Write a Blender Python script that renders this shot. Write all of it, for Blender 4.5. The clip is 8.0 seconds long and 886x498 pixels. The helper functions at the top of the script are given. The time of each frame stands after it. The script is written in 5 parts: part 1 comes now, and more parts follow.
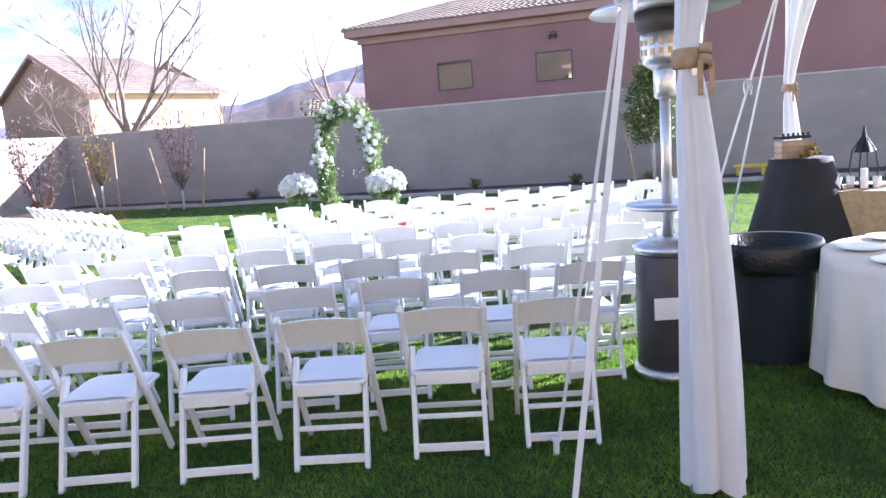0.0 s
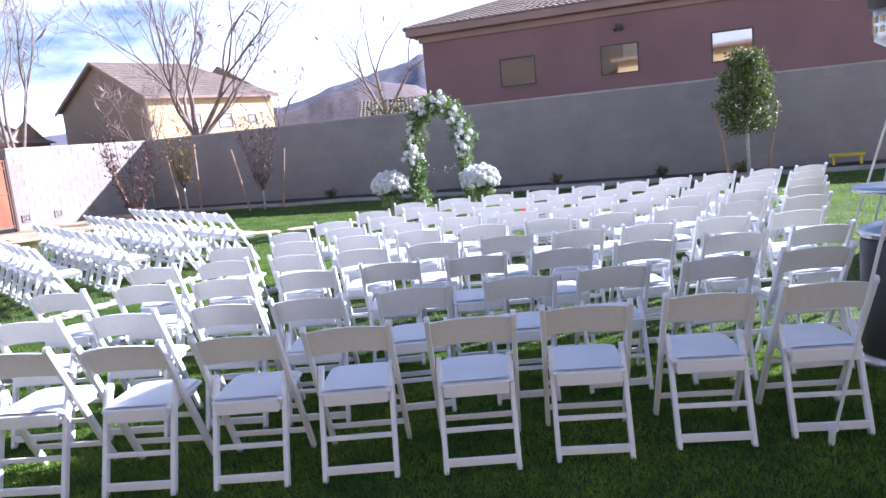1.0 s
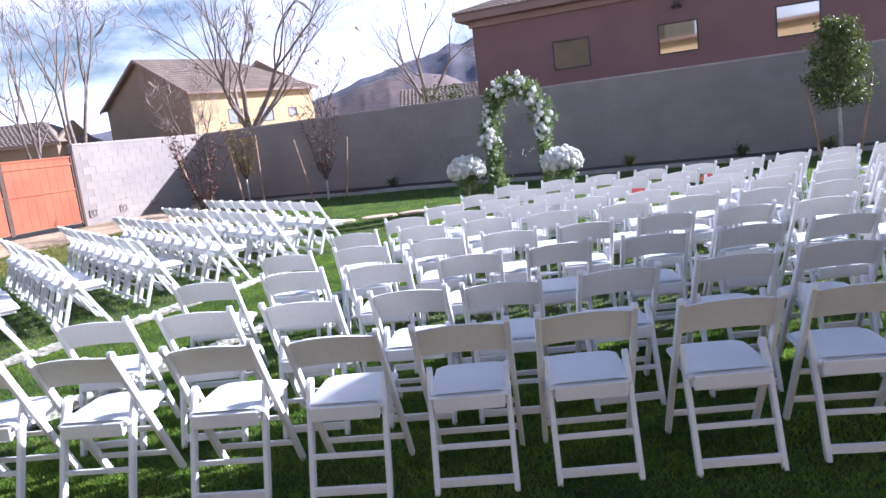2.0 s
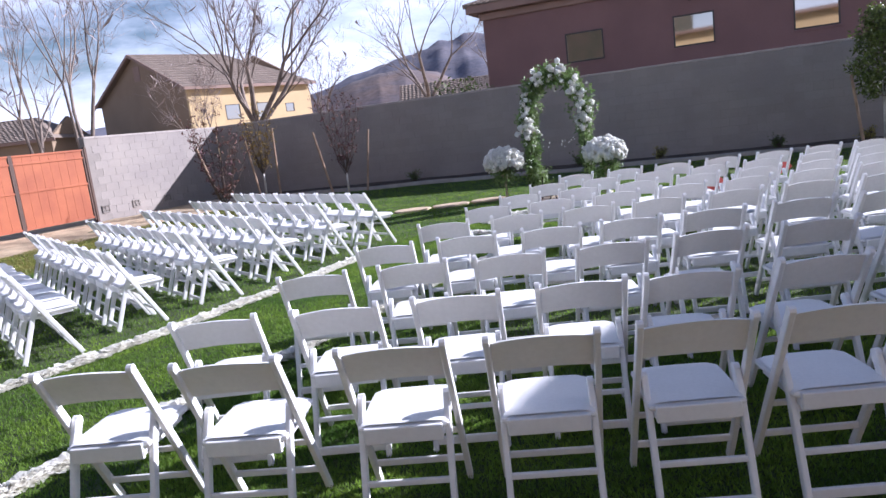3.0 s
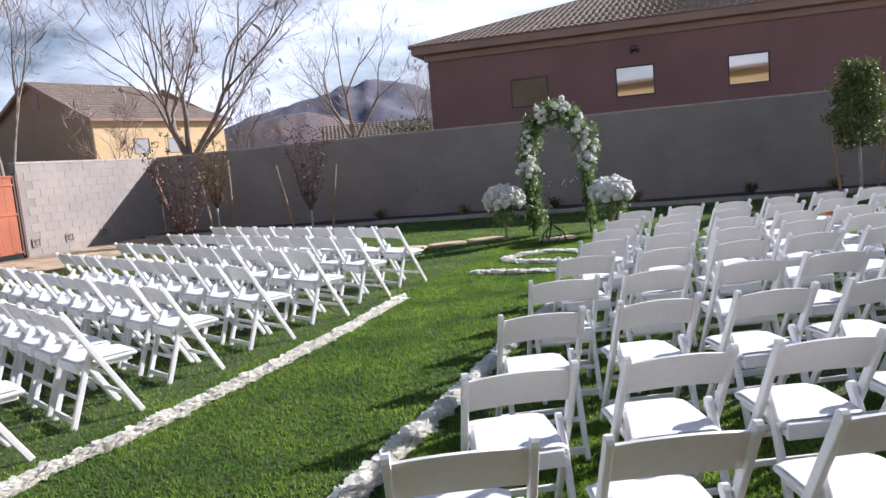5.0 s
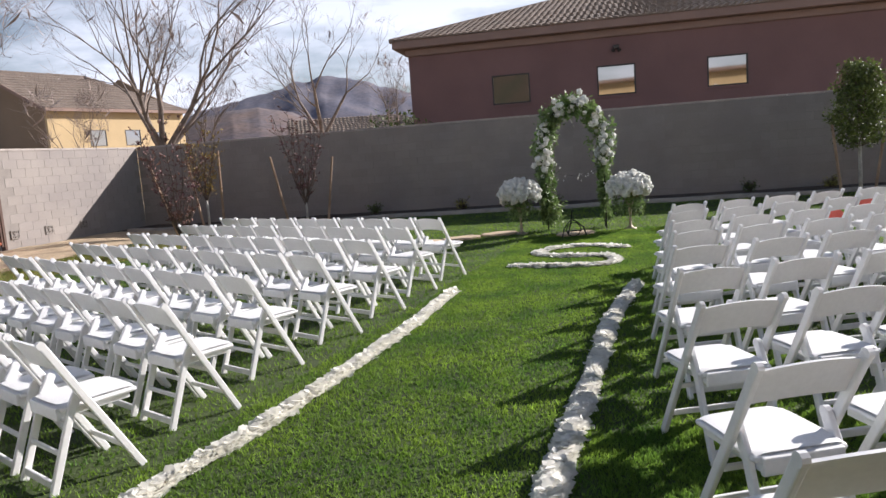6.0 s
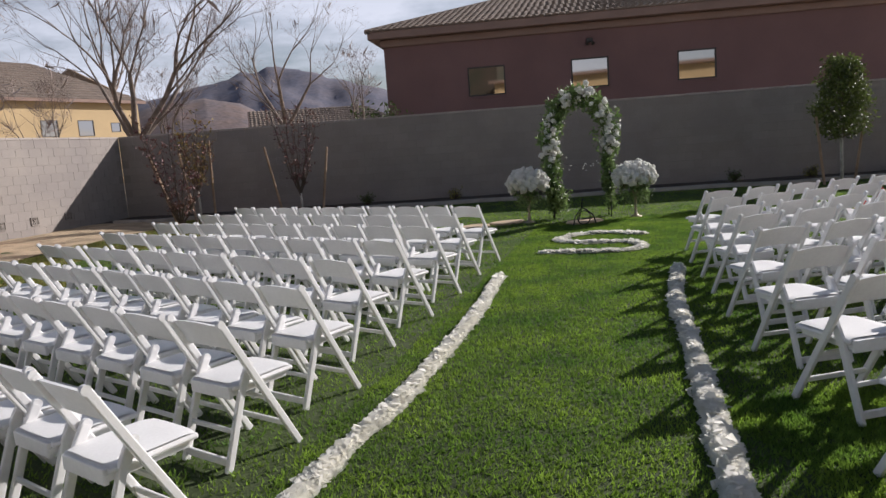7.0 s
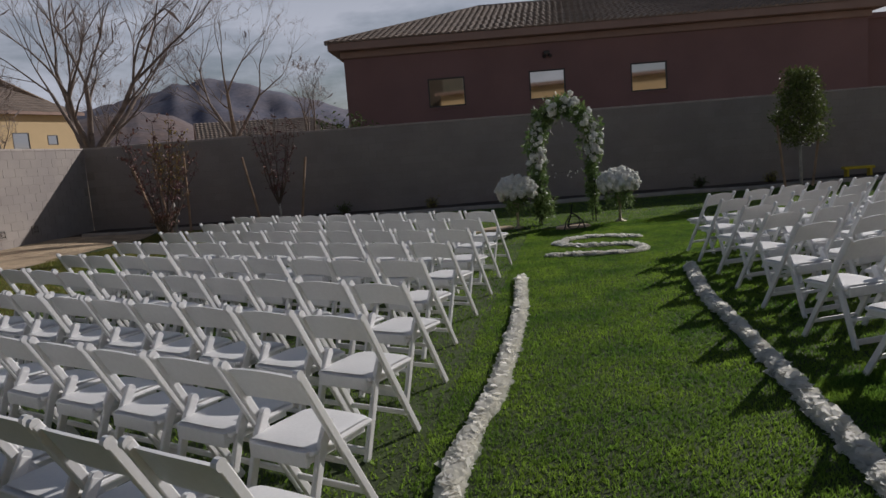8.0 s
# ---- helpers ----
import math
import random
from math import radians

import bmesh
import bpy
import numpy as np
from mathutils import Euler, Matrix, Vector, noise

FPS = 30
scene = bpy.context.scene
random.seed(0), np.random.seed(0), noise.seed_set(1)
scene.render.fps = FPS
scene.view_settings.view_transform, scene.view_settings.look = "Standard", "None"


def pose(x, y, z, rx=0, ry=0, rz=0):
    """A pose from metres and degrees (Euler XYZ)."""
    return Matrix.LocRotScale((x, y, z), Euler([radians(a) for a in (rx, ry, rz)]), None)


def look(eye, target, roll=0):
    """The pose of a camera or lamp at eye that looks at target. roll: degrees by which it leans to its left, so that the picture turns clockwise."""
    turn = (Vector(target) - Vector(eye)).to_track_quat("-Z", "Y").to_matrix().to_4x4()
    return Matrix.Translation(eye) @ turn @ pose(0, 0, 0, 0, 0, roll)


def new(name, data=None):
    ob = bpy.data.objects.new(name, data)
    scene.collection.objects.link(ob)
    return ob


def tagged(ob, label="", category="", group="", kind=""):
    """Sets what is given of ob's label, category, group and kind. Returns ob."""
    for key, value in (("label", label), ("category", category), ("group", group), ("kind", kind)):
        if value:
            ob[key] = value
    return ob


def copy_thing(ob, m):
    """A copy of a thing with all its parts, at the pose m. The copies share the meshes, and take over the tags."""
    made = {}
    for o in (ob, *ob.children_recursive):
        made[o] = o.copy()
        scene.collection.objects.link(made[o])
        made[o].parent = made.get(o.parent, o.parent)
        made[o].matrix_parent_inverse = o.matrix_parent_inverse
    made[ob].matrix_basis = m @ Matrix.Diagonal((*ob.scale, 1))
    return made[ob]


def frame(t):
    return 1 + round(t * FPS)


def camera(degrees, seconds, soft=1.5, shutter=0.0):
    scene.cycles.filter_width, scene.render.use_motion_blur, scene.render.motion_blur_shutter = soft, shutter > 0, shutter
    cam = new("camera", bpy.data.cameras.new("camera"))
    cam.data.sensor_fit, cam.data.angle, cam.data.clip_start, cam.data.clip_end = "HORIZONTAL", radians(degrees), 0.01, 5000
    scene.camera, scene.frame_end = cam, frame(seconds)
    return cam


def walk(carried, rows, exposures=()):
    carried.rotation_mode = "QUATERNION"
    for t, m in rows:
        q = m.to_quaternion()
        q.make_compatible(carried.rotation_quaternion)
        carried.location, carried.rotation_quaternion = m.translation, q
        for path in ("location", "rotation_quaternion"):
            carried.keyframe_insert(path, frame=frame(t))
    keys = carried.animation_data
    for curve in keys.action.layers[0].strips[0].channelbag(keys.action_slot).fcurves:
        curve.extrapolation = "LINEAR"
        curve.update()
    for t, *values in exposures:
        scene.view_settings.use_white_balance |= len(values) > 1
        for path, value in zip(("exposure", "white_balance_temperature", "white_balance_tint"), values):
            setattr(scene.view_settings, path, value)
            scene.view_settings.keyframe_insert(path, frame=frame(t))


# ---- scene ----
cam = camera(63.4, 8.0)
PATH = [
    (0, (1.564, 0.842, 1.612), (1.514, 2.816, 1.297), -4.2),
    (0.5, (1.034, 0.858, 1.645), (0.94, 2.83, 1.329), -5.1),
    (1, (0.469, 0.855, 1.63), (0.31, 2.825, 1.321), -5.4),
    (1.5, (0.006, 0.971, 1.613), (-0.211, 2.935, 1.301), -6.1),
    (2, (-0.491, 1.149, 1.606), (-0.743, 3.106, 1.279), -6.9),
    (2.2, (-0.695, 1.193, 1.608), (-0.953, 3.148, 1.275), -6.7),
    (3.3, (-1.713, 1.62, 1.577), (-1.909, 3.581, 1.237), -6.9),
    (3.5, (-1.899, 1.661, 1.579), (-2.067, 3.626, 1.245), -6.6),
    (4, (-2.382, 1.828, 1.578), (-2.473, 3.803, 1.274), -5.9),
    (4.5, (-2.854, 2.018, 1.584), (-2.858, 4.001, 1.328), -5.3),
    (5.8, (-4.193, 2.578, 1.541), (-4.027, 4.556, 1.298), -4.5),
    (6, (-4.436, 2.613, 1.543), (-4.241, 4.587, 1.285), -4.2),
    (6.5, (-4.955, 2.578, 1.569), (-4.691, 4.54, 1.285), -4.3),
    (7, (-5.539, 2.608, 1.571), (-5.211, 4.56, 1.283), -4.1),
    (7.5, (-6.046, 2.691, 1.571), (-5.653, 4.633, 1.299), -4.0),
    (8, (-6.541, 2.607, 1.579), (-6.047, 4.527, 1.311), -4.4),
]

EXPOSURES = [(0.0, 2.4, 5430, 22), (1.0, 1.73, 5400, 25), (2.0, 1.41, 5480, 23), (3.5, 0.9, 5600, 23), (4.5, 0.88, 5780, 20), (6.0, 0.71, 6290, 16), (6.5, 0.5, 6360, 17), (7.0, 0.22, 6340, 16), (7.5, -0.13, 6320, 15), (8.0, -0.58, 6320, 15)]
walk(cam, [(t, look(eye, target, roll)) for t, eye, target, roll in PATH], EXPOSURES)

# ---- light ----
SUN_AZ, SUN_EL = radians(25), radians(25.8)      # azimuth counter-clockwise from +x
sun_way = Vector((math.cos(SUN_AZ) * math.cos(SUN_EL), math.sin(SUN_AZ) * math.cos(SUN_EL), math.sin(SUN_EL)))
sun = new("sun", bpy.data.lights.new("sun", "SUN"))
sun.data.energy, sun.data.angle, sun.data.color = 5.0, radians(0.6), (1.0, 0.95, 0.87)
sun.matrix_world = look(sun_way * 60, (0, 0, 0))

world = bpy.data.worlds.new("world")
scene.world = world
world.use_nodes = True
wn, wl = world.node_tree.nodes, world.node_tree.links
sky = wn.new("ShaderNodeTexSky")
sky.sky_type, sky.sun_disc, sky.sun_elevation, sky.sun_rotation = "NISHITA", False, SUN_EL, radians(90) - SUN_AZ
wn["Background"].inputs["Strength"].default_value = 0.053
tc = wn.new("ShaderNodeTexCoord")
wmap = wn.new("ShaderNodeMapping")
wmap.inputs["Scale"].default_value = (1.0, 1.0, 3.2)
cloud = wn.new("ShaderNodeTexNoise")
cloud.inputs["Scale"].default_value, cloud.inputs["Detail"].default_value, cloud.inputs["Roughness"].default_value = 2.6, 9.0, 0.58
ramp = wn.new("ShaderNodeValToRGB")
ramp.color_ramp.elements[0].position, ramp.color_ramp.elements[1].position = 0.37, 0.58
wmix = wn.new("ShaderNodeMix")
wmix.data_type = "RGBA"
wmix.inputs["B"].default_value = (12.2, 13.0, 14.5, 1)
wl.new(tc.outputs["Generated"], wmap.inputs["Vector"])
wl.new(wmap.outputs["Vector"], cloud.inputs["Vector"])
wl.new(cloud.outputs["Fac"], ramp.inputs["Fac"])
parts = wn.new("ShaderNodeSeparateXYZ")          # cloud deck thins out towards the zenith
thin = wn.new("ShaderNodeMapRange")
thin.inputs["From Min"].default_value, thin.inputs["From Max"].default_value = 0.16, 0.42
thin.inputs["To Min"].default_value, thin.inputs["To Max"].default_value = 1.0, 0.06
cover = wn.new("ShaderNodeMath")
cover.operation = "MULTIPLY"
wl.new(tc.outputs["Generated"], parts.inputs["Vector"])
wl.new(parts.outputs["Z"], thin.inputs["Value"])
wl.new(ramp.outputs["Color"], cover.inputs[0])
wl.new(thin.outputs["Result"], cover.inputs[1])
wl.new(cover.outputs["Value"], wmix.inputs["Factor"])
wl.new(sky.outputs["Color"], wmix.inputs["A"])
wl.new(wmix.outputs["Result"], wn["Background"].inputs["Color"])


# ---- materials ----
def material(name, base, rough=0.6, vary=0.15, scale=6.0, fine=60.0, bump=0.15, dist=0.01, metal=0.0, tint=None, island=0.0, obrand=0.0, trans=0.0):
    """Base colour with large stains and fine grain, and a small relief."""
    m = bpy.data.materials.new(name)
    m.use_nodes = True
    n, l = m.node_tree.nodes, m.node_tree.links
    b = n["Principled BSDF"]
    b.inputs["Roughness"].default_value, b.inputs["Metallic"].default_value = rough, metal
    geo = n.new("ShaderNodeNewGeometry")
    big = n.new("ShaderNodeTexNoise")
    big.inputs["Scale"].default_value, big.inputs["Detail"].default_value = scale, 6.0
    small = n.new("ShaderNodeTexNoise")
    small.inputs["Scale"].default_value, small.inputs["Detail"].default_value = fine, 4.0
    l.new(geo.outputs["Position"], big.inputs["Vector"])
    l.new(geo.outputs["Position"], small.inputs["Vector"])
    mix = n.new("ShaderNodeMix")
    mix.data_type = "RGBA"
    other = tint or tuple(c * (1 - 1.6 * vary) for c in base)
    mix.inputs["A"].default_value, mix.inputs["B"].default_value = (*base, 1), (*other, 1)
    mr = n.new("ShaderNodeMapRange")
    mr.inputs["From Min"].default_value, mr.inputs["From Max"].default_value = 0.36, 0.66
    l.new(big.outputs["Fac"], mr.inputs["Value"])
    l.new(mr.outputs["Result"], mix.inputs["Factor"])
    hsv = n.new("ShaderNodeHueSaturation")
    val = n.new("ShaderNodeMapRange")
    val.inputs["From Min"].default_value, val.inputs["From Max"].default_value = 0.3, 0.7
    val.inputs["To Min"].default_value, val.inputs["To Max"].default_value = 1 - vary, 1 + vary
    l.new(small.outputs["Fac"], val.inputs["Value"])
    out = val.outputs["Result"]
    for amount, source in ((island, geo.outputs["Random Per Island"]), (obrand, None)):
        if amount:
            if source is None:
                source = n.new("ShaderNodeObjectInfo").outputs["Random"]
            r = n.new("ShaderNodeMapRange")
            r.inputs["To Min"].default_value, r.inputs["To Max"].default_value = 1 - amount, 1 + amount
            l.new(source, r.inputs["Value"])
            mul = n.new("ShaderNodeMath")
            mul.operation = "MULTIPLY"
            l.new(out, mul.inputs[0])
            l.new(r.outputs["Result"], mul.inputs[1])
            out = mul.outputs[0]
    l.new(out, hsv.inputs["Value"])
    l.new(mix.outputs["Result"], hsv.inputs["Color"])
    l.new(hsv.outputs["Color"], b.inputs["Base Color"])
    if bump:
        bp = n.new("ShaderNodeBump")
        bp.inputs["Strength"].default_value, bp.inputs["Distance"].default_value = bump, dist
        l.new(small.outputs["Fac"], bp.inputs["Height"])
        l.new(bp.outputs["Normal"], b.inputs["Normal"])
    if trans:
        t = n.new("ShaderNodeBsdfTranslucent")
        l.new(hsv.outputs["Color"], t.inputs["Color"])
        ms = n.new("ShaderNodeMixShader")
        ms.inputs["Fac"].default_value = trans
        l.new(b.outputs["BSDF"], ms.inputs[1])
        l.new(t.outputs["BSDF"], ms.inputs[2])
        l.new(ms.outputs["Shader"], n["Material Output"].inputs["Surface"])
    return m


RESIN = material("white_resin", (0.80, 0.80, 0.80), 0.42, 0.03, 3, 40, 0.04, 0.002, obrand=0.03)
PAD = material("white_vinyl_pad", (0.82, 0.82, 0.81), 0.5, 0.03, 5, 70, 0.08, 0.002, obrand=0.03)
SOIL = material("lawn_soil", (0.045, 0.072, 0.014), 0.95, 0.35, 1.3, 45, 0.5, 0.02, tint=(0.034, 0.05, 0.013))
GRASS = material("grass_blade", (0.20, 0.315, 0.04), 0.75, 0.22, 1.7, 9, 0, island=0.34, tint=(0.085, 0.175, 0.026), trans=0.56)
DRYGRASS = material("dry_grass_blade", (0.30, 0.27, 0.07), 0.6, 0.2, 0.7, 9, 0, island=0.4, trans=0.3)
GRAVEL = material("tan_gravel", (0.53, 0.41, 0.27), 0.9, 0.25, 2.2, 90, 0.7, 0.03, island=0.3)
BARK_SOIL = material("dark_bed_soil", (0.10, 0.075, 0.055), 0.95, 0.35, 3, 60, 0.7, 0.03)
KERB = material("concrete_kerb", (0.36, 0.33, 0.29), 0.85, 0.15, 4, 60, 0.3, 0.01)
BLOCK = material("grey_concrete_block", (0.31, 0.277, 0.252), 0.9, 0.1, 0.9, 70, 0.35, 0.01, obrand=0.04, island=0.04, tint=(0.262, 0.235, 0.222))
MORTAR = material("grey_mortar", (0.285, 0.256, 0.235), 0.95, 0.12, 2, 90, 0.4, 0.01)
CAPSTONE = material("concrete_wall_cap", (0.42, 0.375, 0.345), 0.9, 0.12, 3, 70, 0.35, 0.01)
STUCCO_RED = material("maroon_stucco", (0.22, 0.132, 0.124), 0.92, 0.07, 0.5, 45, 0.5, 0.015, tint=(0.19, 0.114, 0.108))
STUCCO_TAN = material("tan_stucco", (0.56, 0.42, 0.24), 0.92, 0.07, 0.5, 40, 0.4, 0.015)
STUCCO_BROWN = material("brown_stucco", (0.26, 0.19, 0.13), 0.92, 0.07, 0.5, 40, 0.4, 0.015)
# shade is put into this colour, for the mass one pane mirrors
SHADED_STANDIN = material("shade_dark_standin", (0.075, 0.058, 0.045), 0.92, 0.1, 0.5, 40, 0.4, 0.015, tint=(0.05, 0.05, 0.035))
TRIM = material("tan_fascia", (0.285, 0.195, 0.16), 0.8, 0.08, 1, 40, 0.2, 0.01)
TILE = material("concrete_roof_tile", (0.265, 0.21, 0.17), 0.85, 0.12, 0.8, 30, 0.3, 0.02, island=0.1)
GLASS = bpy.data.materials.new("window_glass")
GLASS.use_nodes = True
GLASS.node_tree.nodes["Principled BSDF"].inputs["Base Color"].default_value = (0.50, 0.48, 0.45, 1)
GLASS.node_tree.nodes["Principled BSDF"].inputs["Metallic"].default_value = 1.0
GLASS.node_tree.nodes["Principled BSDF"].inputs["Roughness"].default_value = 0.03
GLASS.node_tree.nodes["Principled BSDF"].inputs["Specular IOR Level"].default_value = 1.0
DARKFRAME = material("dark_window_frame", (0.05, 0.045, 0.04), 0.5, 0.1, 5, 60, 0.1, 0.003)
GATE = material("rust_red_gate_steel", (0.36, 0.10, 0.035), 0.65, 0.12, 1.5, 50, 0.15, 0.004, tint=(0.28, 0.07, 0.025))
GATEFRAME = material("dark_gate_frame", (0.09, 0.045, 0.03), 0.6, 0.15, 3, 60, 0.1, 0.003)
BARK = material("pale_bark", (0.27, 0.215, 0.18), 0.9, 0.25, 4, 50, 0.5, 0.01)
TWIG = material("grey_twig", (0.46, 0.38, 0.35), 0.9, 0.2, 3, 30, 0)
DARKBARK = material("dark_bark", (0.13, 0.095, 0.075), 0.9, 0.25, 6, 60, 0.5, 0.01)
STAKE = material("tree_stake_wood", (0.42, 0.29, 0.20), 0.85, 0.2, 5, 60, 0.3, 0.006)
PURPLE = material("purple_leaf", (0.12, 0.055, 0.065), 0.6, 0.2, 2, 20, 0, island=0.45, tint=(0.17, 0.08, 0.05), trans=0.25)
YELLOW = material("yellow_leaf", (0.32, 0.22, 0.05), 0.6, 0.2, 2, 20, 0, island=0.35, trans=0.3)
EVERGREEN = material("glossy_green_leaf", (0.115, 0.15, 0.036), 0.5, 0.2, 2, 20, 0, island=0.55, trans=0.35)
IVY = material("arch_greenery_leaf", (0.13, 0.22, 0.06), 0.5, 0.2, 3, 20, 0, island=0.45, tint=(0.2, 0.27, 0.10), trans=0.3)
PETAL = material("white_petal", (0.93, 0.92, 0.87), 0.6, 0.03, 5, 30, 0, island=0.04, trans=0.58)
BLOOM = material("white_bloom", (0.90, 0.90, 0.86), 0.6, 0.03, 9, 60, 0, island=0.05, trans=0.35)
IRON = material("black_iron", (0.025, 0.025, 0.027), 0.45, 0.2, 8, 70, 0.1, 0.002, metal=0.6)
PAVER = material("tan_flagstone", (0.60, 0.46, 0.31), 0.88, 0.12, 3, 60, 0.4, 0.008, obrand=0.1)
CLOTH = material("white_drape_cloth", (0.80, 0.80, 0.82), 0.75, 0.03, 5, 120, 0.1, 0.002, trans=0.2)
IVORY = material("ivory_table_cloth", (0.74, 0.68, 0.58), 0.8, 0.04, 4, 120, 0.1, 0.002)
BURLAP = material("burlap_sash", (0.40, 0.28, 0.17), 0.9, 0.15, 20, 150, 0.4, 0.003)
STEEL = material("brushed_steel", (0.62, 0.62, 0.63), 0.35, 0.06, 6, 80, 0.05, 0.001, metal=0.9)
HEATBODY = material("dark_hammered_steel", (0.075, 0.07, 0.075), 0.5, 0.12, 8, 90, 0.2, 0.002, metal=0.3)
BLACKCLOTH = material("black_table_cloth", (0.012, 0.012, 0.014), 0.85, 0.15, 5, 90, 0.2, 0.003)
BINPLASTIC = material("grey_bin_plastic", (0.035, 0.045, 0.065), 0.55, 0.1, 5, 60, 0.1, 0.002)
BINBAG = material("black_bin_liner", (0.012, 0.012, 0.015), 0.3, 0.1, 9, 40, 0.6, 0.01)
STRAP = material("white_webbing_strap", (0.74, 0.75, 0.78), 0.7, 0.05, 9, 150, 0.2, 0.002)
PLATE = material("white_china", (0.80, 0.79, 0.77), 0.2, 0.02, 5, 40, 0)
YELLOWPAINT = material("yellow_plastic", (0.65, 0.50, 0.03), 0.45, 0.08, 5, 40, 0.05, 0.002)
# distance haze is mixed into this blue-grey rock colour
HAZED_ROCK = material("haze_tinted_mountain", (0.15, 0.14, 0.17), 0.95, 0.2, 0.02, 0.12, 0, tint=(0.10, 0.105, 0.15))
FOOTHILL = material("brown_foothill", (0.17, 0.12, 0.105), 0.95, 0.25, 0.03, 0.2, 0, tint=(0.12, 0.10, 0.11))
REDCLOTH = material("coral_paper", (0.60, 0.11, 0.08), 0.7, 0.08, 5, 60, 0)
SHRUB = material("olive_shrub_leaf", (0.10, 0.14, 0.035), 0.6, 0.2, 2, 20, 0, island=0.4, trans=0.2)


# ---- mesh helpers ----
def mesh_of(name, bm, mat, smooth=False):
    me = bpy.data.meshes.new(name)
    bmesh.ops.recalc_face_normals(bm, faces=bm.faces)
    bm.to_mesh(me)
    bm.free()
    me.materials.append(mat)
    if smooth:
        me.polygons.foreach_set("use_smooth", [True] * len(me.polygons))
    return me


def part(name, bm, mat, parent, label="", smooth=False):
    ob = new(name, mesh_of(name, bm, mat, smooth))
    ob.parent = parent
    return tagged(ob, label)


def thing(name, label, category, group="", m=None, kind=""):
    ob = tagged(new(name), label, category, group, kind)
    if m is not None:
        ob.matrix_basis = m
    return ob


def solid(name, bm, mat, label, category="", kind="", smooth=False):
    return tagged(new(name, mesh_of(name, bm, mat, smooth)), label, category, "", kind)


def raw_mesh(name, verts, faces, mat, smooth=False):
    me = bpy.data.meshes.new(name)
    me.from_pydata(verts, [], faces)
    me.materials.append(mat)
    if smooth:
        me.polygons.foreach_set("use_smooth", [True] * len(me.polygons))
    return me


def box(bm, a, b, bevel=0.0, m=None):
    """A box between two corners, with bevelled edges."""
    r = bmesh.ops.create_cube(bm, size=1.0)["verts"]
    c = [(a[i] + b[i]) / 2 for i in range(3)]
    d = [abs(b[i] - a[i]) for i in range(3)]
    for v in r:
        v.co = Vector((v.co.x * d[0] + c[0], v.co.y * d[1] + c[1], v.co.z * d[2] + c[2]))
    if bevel:
        edges = list({e for v in r for e in v.link_edges})
        out = bmesh.ops.bevel(bm, geom=edges, offset=bevel, segments=2, affect="EDGES", profile=0.5)
        r = list({v for f in out["faces"] for v in f.verts} | {v for v in r if v.is_valid})
    if m is not None:
        bmesh.ops.transform(bm, matrix=m, verts=[v for v in r if v.is_valid])
    return r


def bar(bm, p, q, w, d, bevel=0.0, side=(1, 0, 0)):
    """A straight bar with a w by d section from p to q; side: the way of its width."""
    p, q = Vector(p), Vector(q)
    z = (q - p).normalized()
    x = Vector(side)
    x = (x - z * x.dot(z)).normalized()
    y = z.cross(x)
    m = Matrix((x, y, z)).transposed().to_4x4()
    m.translation = (p + q) / 2
    L = (q - p).length / 2
    return box(bm, (-w / 2, -d / 2, -L), (w / 2, d / 2, L), bevel, m)


def tube(bm, pts, radii, sides=8, cap=True):
    """A round tube along a line of points."""
    rings = []
    n = len(pts)
    pts = [Vector(p) for p in pts]
    if not hasattr(radii, "__len__"):
        radii = [radii] * n
    ref = Vector((0.31, 0.87, 0.39))
    for i in range(n):
        t = (pts[min(i + 1, n - 1)] - pts[max(i - 1, 0)]).normalized()
        u = ref.cross(t)
        if u.length < 0.05:
            u = Vector((1, 0, 0)).cross(t)
        u.normalize()
        w = t.cross(u)
        rings.append([bm.verts.new(pts[i] + radii[i] * (math.cos(2 * math.pi * k / sides) * u + math.sin(2 * math.pi * k / sides) * w)) for k in range(sides)])
    for a, b in zip(rings, rings[1:]):
        for k in range(sides):
            bm.faces.new((a[k], a[(k + 1) % sides], b[(k + 1) % sides], b[k]))
    if cap and sides > 2:
        bm.faces.new(rings[0][::-1])
        bm.faces.new(rings[-1])


def lathe(bm, profile, sides=24, centre=(0, 0, 0), wobble=None):
    """Turns (radius, height) pairs about z."""
    rings = []
    for r, z in profile:
        ring = []
        for k in range(sides):
            a = 2 * math.pi * k / sides
            rr = r * (1 + (wobble(a, z) if wobble else 0))
            ring.append(bm.verts.new((centre[0] + rr * math.cos(a), centre[1] + rr * math.sin(a), centre[2] + z)))
        rings.append(ring)
    for a, b in zip(rings, rings[1:]):
        for k in range(sides):
            bm.faces.new((a[k], a[(k + 1) % sides], b[(k + 1) % sides], b[k]))
    bm.faces.new(rings[0][::-1])
    bm.faces.new(rings[-1])


def leaves(rng, points, size, spread=0.4, flat=0.0):
    """Bent four-sided leaves at points, as raw verts and faces."""
    verts, faces = [], []
    for p in points:
        s = size * rng.uniform(1 - spread, 1 + spread)
        d = Vector((rng.gauss(0, 1), rng.gauss(0, 1), rng.gauss(0, 1 - flat))).normalized()
        e = d.cross(Vector((rng.gauss(0, 1), rng.gauss(0, 1), rng.gauss(0, 1)))).normalized()
        up = d.cross(e)
        k = len(verts)
        p = Vector(p)
        verts += [p - d * s, p + e * s * 0.42 + up * s * 0.12, p + d * s, p - e * s * 0.42 + up * s * 0.12]
        faces += [(k, k + 1, k + 2), (k, k + 2, k + 3)]
    return verts, faces


def smoothstep(a, b, x):
    t = min(1.0, max(0.0, (x - a) / (b - a)))
    return t * t * (3 - 2 * t)


